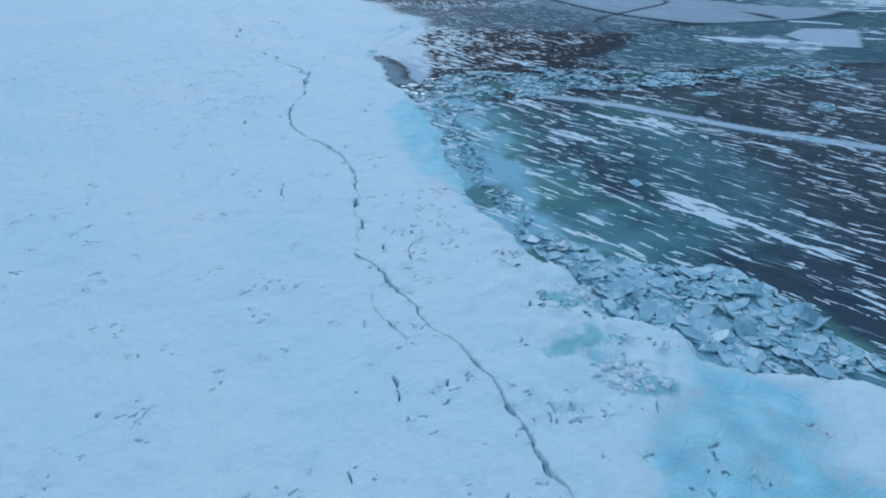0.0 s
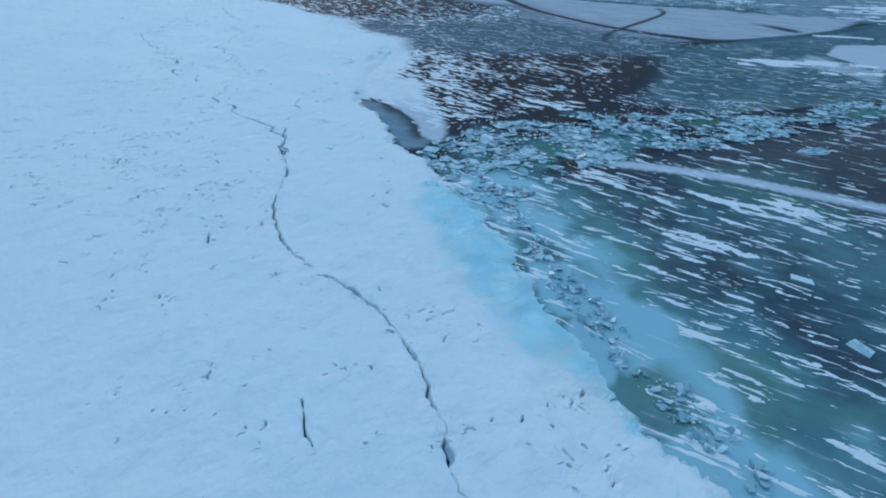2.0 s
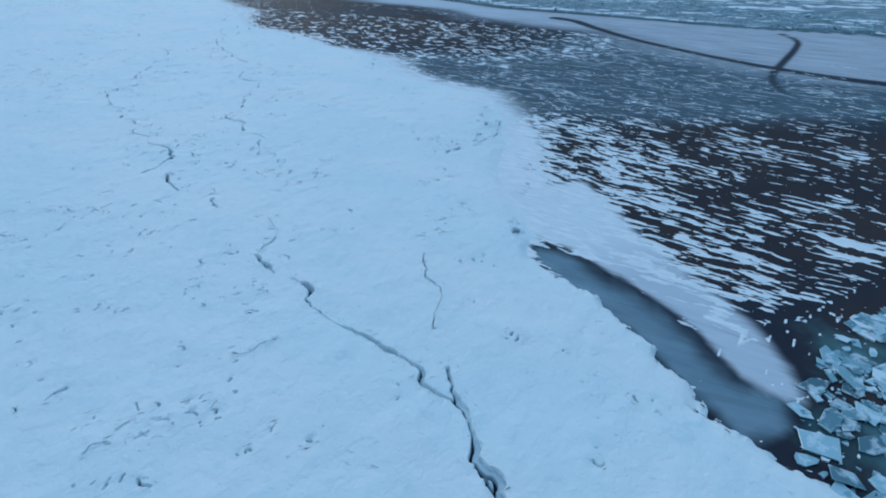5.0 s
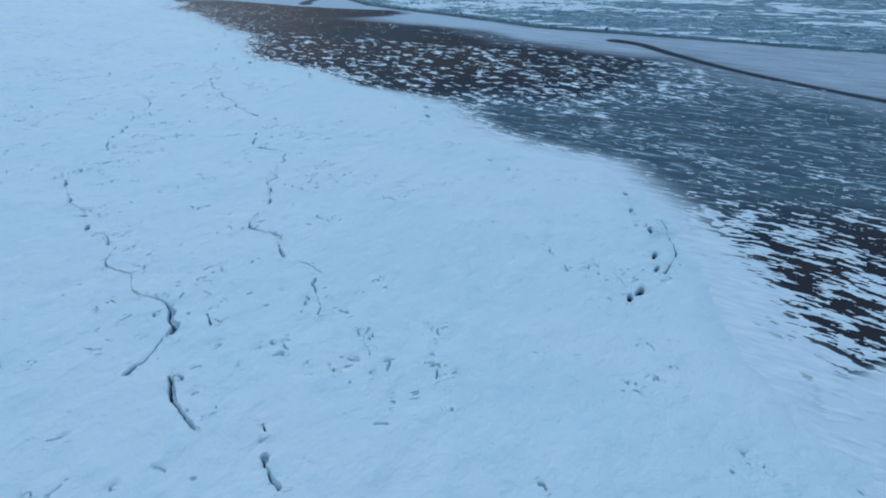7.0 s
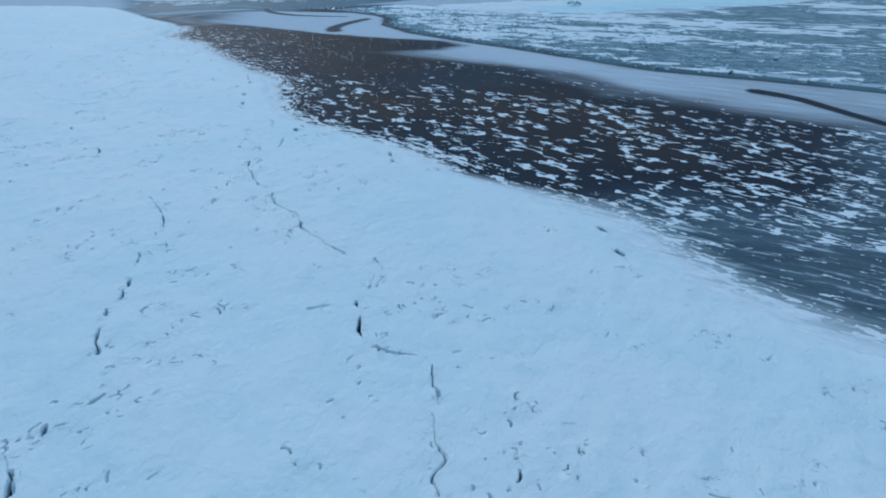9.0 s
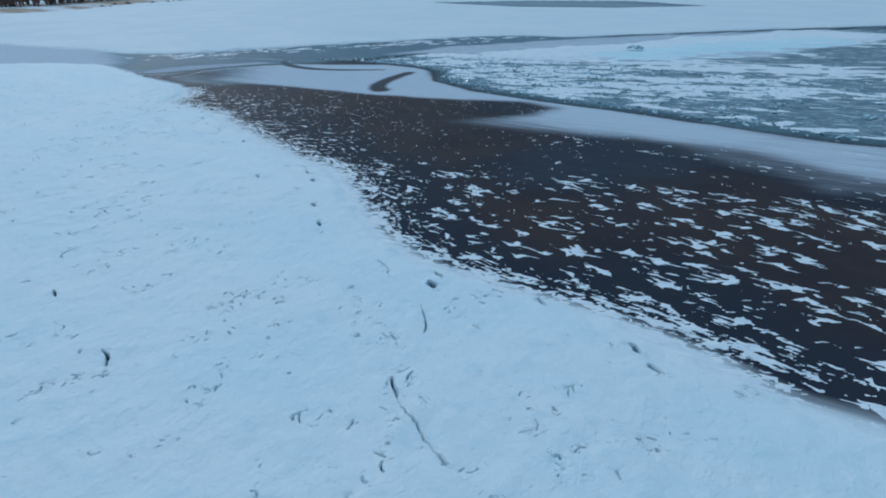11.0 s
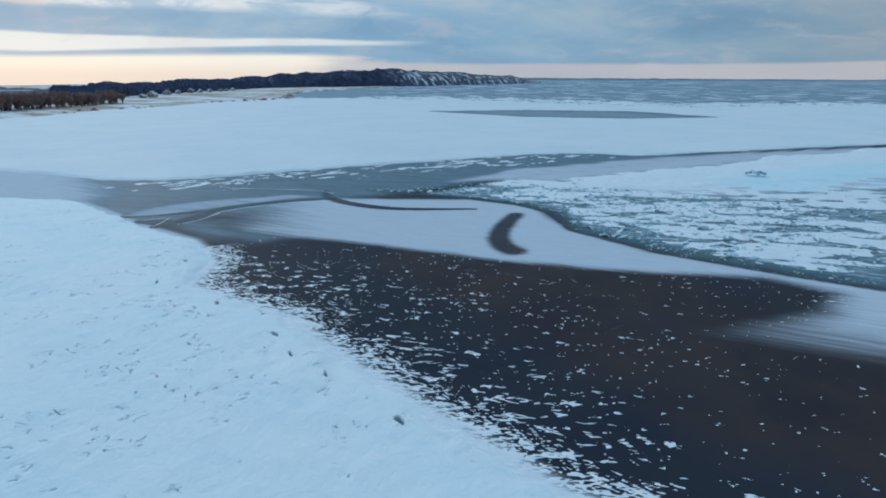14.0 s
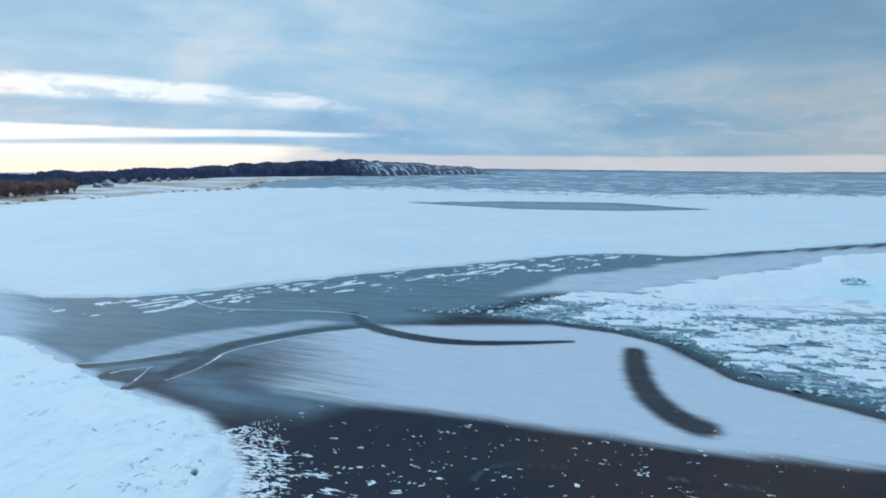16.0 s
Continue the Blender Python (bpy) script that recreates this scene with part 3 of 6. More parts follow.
    snow, rime, green, brown, streaks = (v * (1 - lead) for v in (snow, rime, green, brown, streaks))
    rim_, _ = to_line(x, y, [(11.5, 67.1), (12.8, 66), (13.4, 62.6), (13.6, 59.7), (12.9, 56.4)])
    rime = np.maximum(rime, lead * (0.34 + 0.5 * step(0.2, 1.3, rim_ + (fbm(x * 0.6, y * 0.6, 47, 4) - 0.5) * 1.3)))
    snow = np.maximum(snow, 0.22 * lead * step(0.9, 1.9, rim_ + (fbm(x * 0.5, y * 0.5, 56, 4) - 0.5) * 1.5))
    d, u = to_line(x, y, rounded(CRESCENT))
    cres = step(-0.75, 0.75, 0.80 + 0.35 * u - d)
    brown = np.maximum(brown, 0.8 * cres)
    snow, rime = snow * (1 - 0.93 * cres), np.maximum(rime * (1 - cres), 0.22 * cres)
    for pts, ends, mid in DARK_CURVES:
        d, u = to_line(x, y, rounded(pts))
        w = ends + (mid - ends) * np.sin(np.pi * u)
        cut = step(-0.35, 0.25, w - d)
        snow, rime, streaks = snow * (1 - cut), np.maximum(rime * (1 - 0.6 * cut), 0.26 * cut * step(190, 200, y)), streaks * (1 - 0.8 * cut)
    seam, _ = to_line(x, y, rounded([(21.8, 47.2), (22.9, 46.4), (27.2, 42.6), (30.4, 38.2), (33, 34.6), (36, 31.2), (39, 28.2), (44, 22)]))
    seam = step(-0.3, 0.3, 0.62 - seam)
    rime, green, brown, snow = np.maximum(rime, 1.25 * seam), green * (1 - seam), brown * (1 - seam), np.maximum(snow, 0.85 * seam)
    floe = np.maximum(zone(x, y, [(64.8, 64.4), (71.1, 67.8), (77.7, 64.9), (67.3, 54.9), (63.2, 57.2)], 0.3), 0.7 * zone(warp_x, warp_y, [(55.6, 64), (63.5, 65.4), (62.6, 57), (58.5, 53.3)], 1.0))
    snow = np.maximum(snow, 0.85 * floe)
    for pts in ([(16.2, 180), (17.6, 180.6), (19.4, 179.8), (23.7, 174.6), (30, 166)],):
        vein, _ = to_line(x, y, rounded(pts))
        rime = np.maximum(rime, 0.45 * step(-0.28, 0.12, 0.06 - vein) * step(0.35, 0.65, fbm(x * 0.9, y * 0.9, 57, 3)))
    # beyond the bay: open lake with rafted floes, and the grey pool in the snow
    channel, _ = to_line(x, y, [(33, 206.2), (39, 196), (41.8, 190), (42.6, 185.2), (39.2, 179), (39.6, 170), (42.2, 161), (45.6, 152), (48.4, 144), (51.6, 134), (58, 125), (63, 117), (71, 105), (83, 93)])
    dark = step(-0.6, 0.2, 1.0 + 0.8 * (fbm(x * 0.3, y * 0.3, 48, 3) - 0.5) - channel) * step(0, 0.6, x - np.interp(y, ROUGH_Y, ROUGH_X) + 0.8)
    snow, streaks, rime = snow * (1 - dark), streaks * (1 - 0.8 * dark), np.maximum(rime * (1 - 0.3 * dark), 0.3 * dark)
    under = step(1.0, 2.0, -out) * step(0, 2, 232 - y)
    snow, rime, streaks, green = (v * (1 - under) for v in (snow, rime, streaks, green))
    # all three values rise with distance from the bay, so the sheet pales
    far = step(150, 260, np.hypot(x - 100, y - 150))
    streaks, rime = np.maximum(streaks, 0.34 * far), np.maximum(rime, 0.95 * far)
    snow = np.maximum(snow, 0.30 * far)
    snow = np.maximum(snow, 0.42 * zone(x, y, POOL, 10.0))
    veil = step(0, 3, 9 - out) * step(62, 68, y) * step(0, 5, 200 - y)
    return dict(snow=snow, rime=rime, green=green, brown=brown, streaks=streaks, veil=veil)


def grid_mesh(name, xs, ys, z, fields, mat):
    gx, gy = np.meshgrid(xs, ys)
    co = np.stack([gx.ravel(), gy.ravel(), np.broadcast_to(z, gx.shape).ravel()], 1)
    nx, ny = len(xs), len(ys)
    i = (np.arange(ny - 1)[:, None] * nx + np.arange(nx - 1)[None]).ravel()
    return mesh_from(name, co, np.stack([i, i + 1, i + 1 + nx, i + nx], 1), fields, mat)


def mesh_from(name, co, quads, fields, mat, smooth_faces=True):
    used = np.zeros(len(co), bool)
    used[quads.ravel()] = True
    renum = np.cumsum(used) - 1
    co, quads = co[used], renum[quads]
    me = bpy.data.meshes.new(name)
    me.vertices.add(len(co))
    me.vertices.foreach_set("co", co.astype(np.float32).ravel())
    me.loops.add(quads.size)
    me.loops.foreach_set("vertex_index", quads.astype(np.int32).ravel())
    me.polygons.add(len(quads))
    me.polygons.foreach_set("loop_start", np.arange(len(quads), dtype=np.int32) * 4)
    me.polygons.foreach_set("loop_total", np.full(len(quads), 4, np.int32))
    me.update(calc_edges=True)
    me.polygons.foreach_set("use_smooth", np.full(len(quads), smooth_faces))
    for key, v in fields.items():
        at = me.attributes.new(key, "FLOAT", "POINT")
        at.data.foreach_set("value", np.ravel(v)[used].astype(np.float32))
    me.materials.append(mat)
    return me


def spread(lo, hi, d, reach, grow):
    """Even steps from lo to hi, then growing ones out to reach on both sides."""
    core = list(np.arange(lo, hi + d / 2, d))
    left, right, s = [], [], d
    while (left[-1] if left else lo) > -reach:
        s *= grow
        left.append((left[-1] if left else lo) - s)
    s = d
    while (right[-1] if right else hi) < reach:
        s *= grow
        right.append((right[-1] if right else hi) + s)
    return np.array(left[::-1] + core + right)


# ---- the lake: one sheet of ice out to the horizon ----
xs, ys = spread(3, 66, 0.36, 6500, 1.14), spread(0, 230, 0.44, 6500, 1.14)
ys = np.sort(np.concatenate([ys[(ys < 172) | (ys > 212)], np.arange(172, 212.05, 0.22)]))
GX, GY = np.meshgrid(xs, ys)
# behind the wooded hills the sheet falls away towards the lowlands
bearing, reach = np.degrees(np.arctan2(GX, GY - 158)), np.hypot(GX, GY - 158)
fall = -0.032 * np.maximum(0, reach - np.interp(bearing, [-40, 3, 11, 20, 29, 36, 41], [520, 520, 600, 900, 1120, 1320, 1620])) * step(0, 9, 41 - bearing) * step(-75, -50, bearing)
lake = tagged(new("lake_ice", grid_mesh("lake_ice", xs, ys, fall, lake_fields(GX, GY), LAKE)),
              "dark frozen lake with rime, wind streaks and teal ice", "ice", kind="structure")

# ---- the snow shelf along the shore ----
SX0, SX1, SY0, SY1, FINE, SUB = -34.0, 25.1, 2.0, 236.0, 0.025, 6
CRACKS = []


def crack(width, share, *pts):
    """One crack: its width, the share of it that stands open, its bends."""
    CRACKS.append((pts, width, share))


# the long crack that runs up the shelf, piece by piece
crack(0.13, 0.8, (6.6, 4), (6.3, 7), (6.2, 9.0), (5.9, 10.0), (6.0, 11.8), (5.8, 12.3), (5.8, 13.6), (5.5, 14.6), (5.1, 16.3), (4.6, 17.0), (4.3, 18.1), (4.3, 18.8), (3.6, 20.6), (3.3, 22.2), (2.7, 23.2))
crack(0.16, 0.7, (3.0, 24.7), (3.0, 25.4), (3.5, 26.6), (3.3, 27.4), (3.4, 28.9), (3.8, 29.7), (3.7, 31.1), (4.0, 32.2), (4.0, 34.4), (3.8, 36.0), (3.4, 37.3), (3.0, 38.3), (2.5, 39.4), (1.9, 40.0))
crack(0.20, 0.9, (1.8, 40.9), (1.6, 41.6), (1.3, 42.4), (1.1, 43.5), (1.0, 45.3), (1.1, 47.1), (1.2, 48.1), (1.6, 49.1), (2.0, 50.2))
crack(0.19, 0.85, (2.0, 50.2), (2.5, 51.7), (2.8, 53.1), (2.9, 54.3), (3.0, 55.7), (2.9, 56.7))
crack(0.32, 0.95, (3.0, 55.7), (3.2, 56.2), (2.9, 56.9), (3.3, 57.5), (3.6, 58.5), (3.6, 59.3))
crack(0.17, 0.85, (3.6, 59.3), (3.1, 59.9), (2.9, 60.5), (3.1, 61.1), (2.6, 62.3), (2.0, 63.5), (1.5, 64.6), (1.2, 65.2), (0.8, 66.7), (1.0, 67.5), (0.6, 68.6))
crack(0.12, 0.9, (3.5, 59.2), (3.7, 59.8), (4.0, 60.8))
crack(0.17, 0.95, (0.0, 69.4), (-0.2, 70.2), (-0.4, 71.2))
crack(0.14, 0.7, (-0.4, 71.2), (0.1, 71.7), (0.8, 72.6), (1.0, 73.5), (0.8, 74.5))
crack(0.14, 0.9, (-1.4, 76.9), (-1.5, 78.2))
crack(0.14, 0.8, (-3.0, 80.2), (-3.4, 81.9), (-3.4, 82.8))
crack(0.05, 0.6, (-1.7, 85.2), (-1.6, 86.0))
crack(0.05, 0.5, (4.6, 63.0), (4.9, 63.6), (5.5, 64.4), (5.9, 65.3), (5.8, 66.3), (6.5, 68.1))
# the crack west of the path
crack(0.20, 0.95, (-4.6, 83.9), (-4.3, 84.2), (-3.9, 84.4), (-3.4, 85.1), (-3.0, 85.6), (-2.9, 86.0), (-3.0, 86.7), (-2.9, 87.3))
crack(0.12, 0.8, (-2.9, 87.3), (-3.2, 88.1), (-3.9, 88.9), (-4.1, 89.5), (-4.0, 90.7))
crack(0.07, 0.5, (-4.0, 90.7), (-4.7, 91.5), (-5.0, 92.1), (-4.5, 93.4))
crack(0.13, 0.85, (-4.8, 94.0), (-4.8, 94.9), (-5.2, 95.4))
crack(0.24, 1.0, (-5.6, 96.1), (-5.6, 96.6))
crack(0.12, 0.75, (-5.7, 97.9), (-5.8, 98.7), (-6.3, 99.9), (-6.4, 100.9), (-6.7, 103.0))
crack(0.15, 0.9, (-6.6, 102.8), (-6.6, 103.5), (-6.8, 104.5))
crack(0.16, 1.0, (-4.2, 106.0), (-4.6, 105.7))
crack(0.18, 1.0, (-5.9, 104.9), (-5.8, 105.3))
crack(0.15, 0.95, (-4.4, 108.4), (-4.3, 109.4), (-4.2, 109.9))
crack(0.10, 0.9, (-4.0, 110.9), (-4.0, 111.4))
crack(0.12, 0.9, (-3.4, 111.9), (-3.2, 112.5), (-2.9, 113.4))
crack(0.12, 0.9, (-2.5, 114.8), (-2.3, 115.8))
crack(0.09, 0.6, (-1.5, 117.1), (-1.0, 118.3), (-0.9, 119.8), (-1.2, 122.5))
# the crack east of the path
crack(0.12, 0.8, (2.1, 84.0), (2.3, 84.5), (2.4, 85.2), (2.5, 86.0), (2.8, 86.5))
crack(0.06, 0.5, (3.1, 86.9), (2.9, 87.6), (2.6, 88.1))
crack(0.13, 0.85, (2.0, 88.9), (2.1, 89.8), (2.4, 90.6), (2.3, 91.1), (2.1, 91.7), (1.6, 92.2), (1.4, 92.8), (1.9, 93.6), (2.1, 94.0))
crack(0.11, 0.85, (2.8, 94.8), (3.1, 95.9), (3.5, 97.0))
crack(0.15, 0.9, (3.4, 97.2), (3.5, 97.9), (4.1, 98.2), (4.2, 98.8), (4.3, 99.3), (4.7, 100.0))
crack(0.15, 0.9, (5.1, 100.3), (5.3, 100.8), (5.3, 101.1), (5.8, 102.0))
crack(0.10, 0.6, (5.6, 102.8), (5.4, 103.0), (4.8, 103.4), (4.5, 103.9))
crack(0.16, 1.0, (4.3, 104.8), (4.5, 105.5), (4.7, 106.0))
crack(0.15, 1.0, (4.9, 106.8), (5.0, 107.1))
crack(0.10, 0.7, (5.8, 107.7), (6.4, 108.5), (7.0, 109.0), (7.1, 109.9))
crack(0.12, 0.75, (6.0, 111.0), (5.6, 112.2), (5.4, 113.2), (5.1, 114.2), (5.1, 114.9), (5.3, 116.2), (5.0, 117.3), (4.7, 118.3), (4.9, 119.6))
crack(0.10, 0.7, (4.6, 121.2), (4.7, 124.2), (5.1, 125.8))
crack(0.10, 0.9, (3.1, 107.5), (3.4, 107.4), (3.9, 107.4))
crack(0.09, 0.9, (2.9, 80.8), (2.9, 81.2), (3.0, 81.8), (3.4, 82.3))
# smaller cracks
crack(0.10, 0.9, (8.7, 134.4), (8.8, 133.7), (8.7, 133.2), (8.5, 132.8))
crack(0.15, 1.0, (-4.9, 138.7), (-4.9, 139.4))
crack(0.13, 1.0, (-3.4, 131.8), (-3.3, 132.5), (-3.4, 133.0))
crack(0.07, 0.7, (7.5, 127.6), (7.9, 128.1), (8.4, 129.5))
crack(0.10, 0.9, (2.5, 13.8), (2.6, 14.4), (2.6, 15.0))
crack(0.06, 0.5, (3.4, 16.6), (3.4, 17.1), (2.7, 19.0), (2.8, 20.2))
crack(0.06, 0.7, (-0.2, 30.5), (-0.3, 31.3), (-0.2, 32.6))
crack(0.07, 0.7, (5.0, 22.3), (5.1, 23.0), (5.4, 23.7), (5.9, 24.0), (6.2, 24.9))
crack(0.06, 0.8, (-0.2, 24.5), (0.0, 25.1), (0.2, 25.4))
crack(0.11, 1.0, (3.9, 23.5), (4.0, 23.9))
crack(0.10, 1.0, (2.8, 23.1), (2.6, 23.5))
crack(0.06, 0.6, (-2.4, 44.9), (-2.2, 45.8), (-1.9, 46.4))
crack(0.05, 0.7, (-1.2, 54.4), (-1.1, 55.0), (-1.2, 55.7))
crack(0.09, 0.9, (-6.0, 51.8), (-5.6, 51.8), (-5.6, 52.1))
crack(0.08, 0.7, (-8.1, 64.7), (-7.9, 65.1), (-7.6, 65.3))
crack(0.07, 0.6, (-2.4, 64.6), (-2.0, 64.4), (-1.3, 64.7), (-0.7, 64.6))
crack(0.08, 0.7, (-6.9, 61.9), (-6.7, 62.2), (-6.3, 62.1))
crack(0.07, 0.6, (-4.6, 143.2), (-4.4, 143.7), (-4.1, 143.9), (-3.7, 144.0))
crack(0.05, 0.6, (13.7, 79.9), (13.9, 80.9))
crack(0.08, 0.7, (15.7, 79.9), (16.8, 80.4), (18.0, 81.3), (19.7, 83.7))
# holes along the rim of the shelf: place, size
for x, y, w in ((20.2, 86.8, 0.42), (18.8, 85.0, 0.26), (18.0, 82.9, 0.42), (16.5, 81.1, 0.34), (15.7, 80.2, 0.34), (13.8, 79.3, 0.52), (13.1, 79.1, 0.36),
                (14.4, 74.4, 0.40), (12.2, 69.2, 0.34), (11.4, 68.1, 0.55), (22.1, 87.9, 0.30), (11.25, 58.3, 0.5), (11.0, 54.6, 0.5), (10.95, 64.0, 0.25)):
    crack(0.75 * w, 1.0, (x - 0.22, y - 0.16), (x + 0.2, y + 0.18))
for x, y, w in ((17.4, 104.9, 0.40), (18.4, 107.2, 0.28), (8.8, 143.3, 0.32), (8.0, 140.4, 0.30), (10.4, 147.8, 0.32), (10.6, 149.6, 0.24), (7.3, 150.4, 0.20),
                (8.0, 171.6, 0.30), (9.05, 160.7, 0.36), (10.5, 131.4, 0.22), (9.7, 130.7, 0.42), (12.8, 126.8, 0.22), (13.6, 122.3, 0.26), (13.2, 121.1, 0.24),
                (8.6, 175.3, 0.30), (7.8, 168.7, 0.16), (8.2, 165.8, 0.14), (6.8, 178.0, 0.24), (7.3, 188.0, 0.34), (4.6, 184.3, 0.2), (6.5, 211.3, 0.4)):
    crack(w, 1.0, (x - 0.04, y - 0.3), (x + 0.06, y + 0.3))
crack_rng = random.Random(5)


def wandering(pts, rng, pitch=0.1):
    """A ragged line through the bends of a crack."""
    line = np.array(rounded(pts, 6))
    seg = np.hypot(*np.diff(line, axis=0).T)
    s = np.concatenate([[0], np.cumsum(seg)])
    n = max(4, int(s[-1] / pitch))
    u = np.linspace(0, s[-1], n)
    x, y = np.interp(u, s, line[:, 0]), np.interp(u, s, line[:, 1])
    o = rng.random() * 900
    x = x + (fbm(u * 1.6 + o, u * 0 + o, 61, 4, 0.7) - 0.5) * 0.34
    y = y + (fbm(u * 1.6 + o, u * 0 + o + 50, 62, 4, 0.7) - 0.5) * 0.24
    return x, y, u, o


def crack_field():
    """Depth 0 to 1 of all cracks and dents on the fine lattice of the shelf, and a lip along one side."""
    nx, ny = int(round((SX1 - SX0) / FINE)) + 1, int(round((SY1 - SY0) / FINE)) + 1
    depth, lip = np.zeros((ny, nx), np.float32), np.zeros((ny, nx), np.float32)

    def cut(x0, y0, x1, y1, w, deep=1.0, lips=0.0):
        m = max(0.22 if lips else 0.0, w + 0.08)
        i0, i1 = int((min(x0, x1) - m - SX0) / FINE), int((max(x0, x1) + m - SX0) / FINE) + 2
        j0, j1 = int((min(y0, y1) - m - SY0) / FINE), int((max(y0, y1) + m - SY0) / FINE) + 2
        if i0 < 0 or j0 < 0 or i1 >= nx or j1 >= ny:
            return
        gx, gy = np.meshgrid(SX0 + np.arange(i0, i1) * FINE, SY0 + np.arange(j0, j1) * FINE)
        dx, dy = x1 - x0, y1 - y0
        ll = dx * dx + dy * dy + 1e-9
        u = np.clip(((gx - x0) * dx + (gy - y0) * dy) / ll, 0, 1)
        d = np.hypot(gx - x0 - u * dx, gy - y0 - u * dy)
        here = deep * np.clip((w / 2 + 0.014 - d) / 0.014, 0, 1)
        np.maximum(depth[j0:j1, i0:i1], here, out=depth[j0:j1, i0:i1])
        if lips:
            side = ((gx - x0) * dy - (gy - y0) * dx) > 0
            up = np.where(side, lips * np.clip(1 - d / 0.18, 0, 1), 0)
            np.maximum(lip[j0:j1, i0:i1], up, out=lip[j0:j1, i0:i1])

    for pts, width, share in CRACKS:
        x, y, u, o = wandering(pts, crack_rng)
        open_ = fbm(u * 0.8 + o, u * 0, 63, 3)
        wide = fbm(u * 1.7 + o, u * 0 + 7, 64, 3)
        for k in range(len(x) - 1):
            v = open_[k] - (0.53 + 0.42 * (0.5 - share))
            if share >= 1.0:
                taper = math.sin(math.pi * min(1.0, (k + 0.6) / len(x)))
                cut(x[k], y[k], x[k + 1], y[k + 1], width * (0.55 + 0.5 * wide[k]) * taper, 1.0, 0.05)
            elif v > -0.03:
                w = width * (0.3 + 1.6 * max(0.0, wide[k] - 0.25)) * min(1.0, 0.25 + 6 * max(0, v))
                dx, dy = x[k + 1] - x[k], y[k + 1] - y[k]
                ln = math.hypot(dx, dy) + 1e-6
                ox, oy = dy / ln * w * 0.55, -dx / ln * w * 0.55
                sunk = 0.32 + 0.25 * (wide[k] - 0.5)
                cut(x[k] + ox, y[k] + oy, x[k + 1] + ox, y[k + 1] + oy, w * 0.9, sunk)
                cut(x[k], y[k], x[k + 1], y[k + 1], w * (0.30 + 0.9 * max(0.0, open_[k] - 0.42)), 1.0, 0.03)
            else:
                cut(x[k], y[k], x[k + 1], y[k + 1], 0.0, 0.30, 0.025)
    # short curved tears in the crust, in loose clusters
    for k in range(2800):
        cx, cy = crack_rng.uniform(-26, 19), crack_rng.uniform(6, 215)
        band = float(fbm(np.array([cx * 0.14 + 3]), np.array([cy * 0.08]), 71, 3)[0])
        near_south = 3 < cx < 11.5 and cy < 30
        if crack_rng.random() > 4.0 * max(0.04, band - 0.34) + (0.8 if near_south else 0) or np.interp(cy, EDGE_Y, EDGE_X) - cx < 1.2:
            continue
        lie = crack_rng.gauss(0.7, 0.9)
        for m in range(crack_rng.choice((1, 1, 2, 3, 4, 5))):
            x, y = cx + crack_rng.gauss(0, 0.45), cy + crack_rng.gauss(0, 0.35)
            a, length, curl = lie + crack_rng.gauss(0, 0.6), crack_rng.choice((0.06, 0.09, 0.12, 0.18, 0.26, 0.4)), crack_rng.gauss(0, 0.4)
            n, w, deep = 4, crack_rng.choice((0.015, 0.02, 0.03, 0.04, 0.06)), crack_rng.choice((0.3, 0.35, 0.6, 0.9, 1.0, 1.0))
            for i in range(n):
                x1, y1 = x + math.cos(a) * length / n, y + math.sin(a) * length / n
                cut(x, y, x1, y1, w, deep)
                x, y, a = x1, y1, a + curl
    return depth, lip


BLUE_SOUTH = [(8.0, 3), (8.3, 8.5), (9.2, 9.9), (10.7, 11.4), (11.6, 11.7), (12.5, 13.2), (13.8, 12.9), (14.5, 11.8), (16.1, 11.2), (15.3, 9.1), (14.5, 7.8), (15, 3)]
BLUE_NORTH = [(8.2, 45.5), (10.5, 48.2), (12.2, 47.6), (12.6, 43), (11.6, 37), (11, 31), (11.4, 27), (10.6, 24), (9.6, 26), (8.5, 30), (7.7, 36), (7.8, 41)]
BLUE_SPOTS = [(8.2, 15.4), (9.4, 16.0), (10.9, 15.6), (11.0, 14.2), (11.8, 12.2), (10.4, 11.8), (9.6, 13.0)]
THAWED = [[(8.0, 14.8), (8.7, 15.2), (9.7, 15.1), (10.2, 15.7), (10.8, 15.4), (10.1, 14.4), (8.9, 14.2), (8.1, 14.2)], [(9.7, 12.2), (10.9, 12.6), (11.7, 12.1), (11.5, 11.4), (10.3, 11.6)],
          [(9.2, 18.2), (10.5, 18.1), (11.5, 16.8), (10.2, 16.8), (9.5, 17.4)]]
RUBBLY = [(6.5, 12), (8, 21), (8.5, 27), (11.5, 27), (13, 19), (13, 12)]


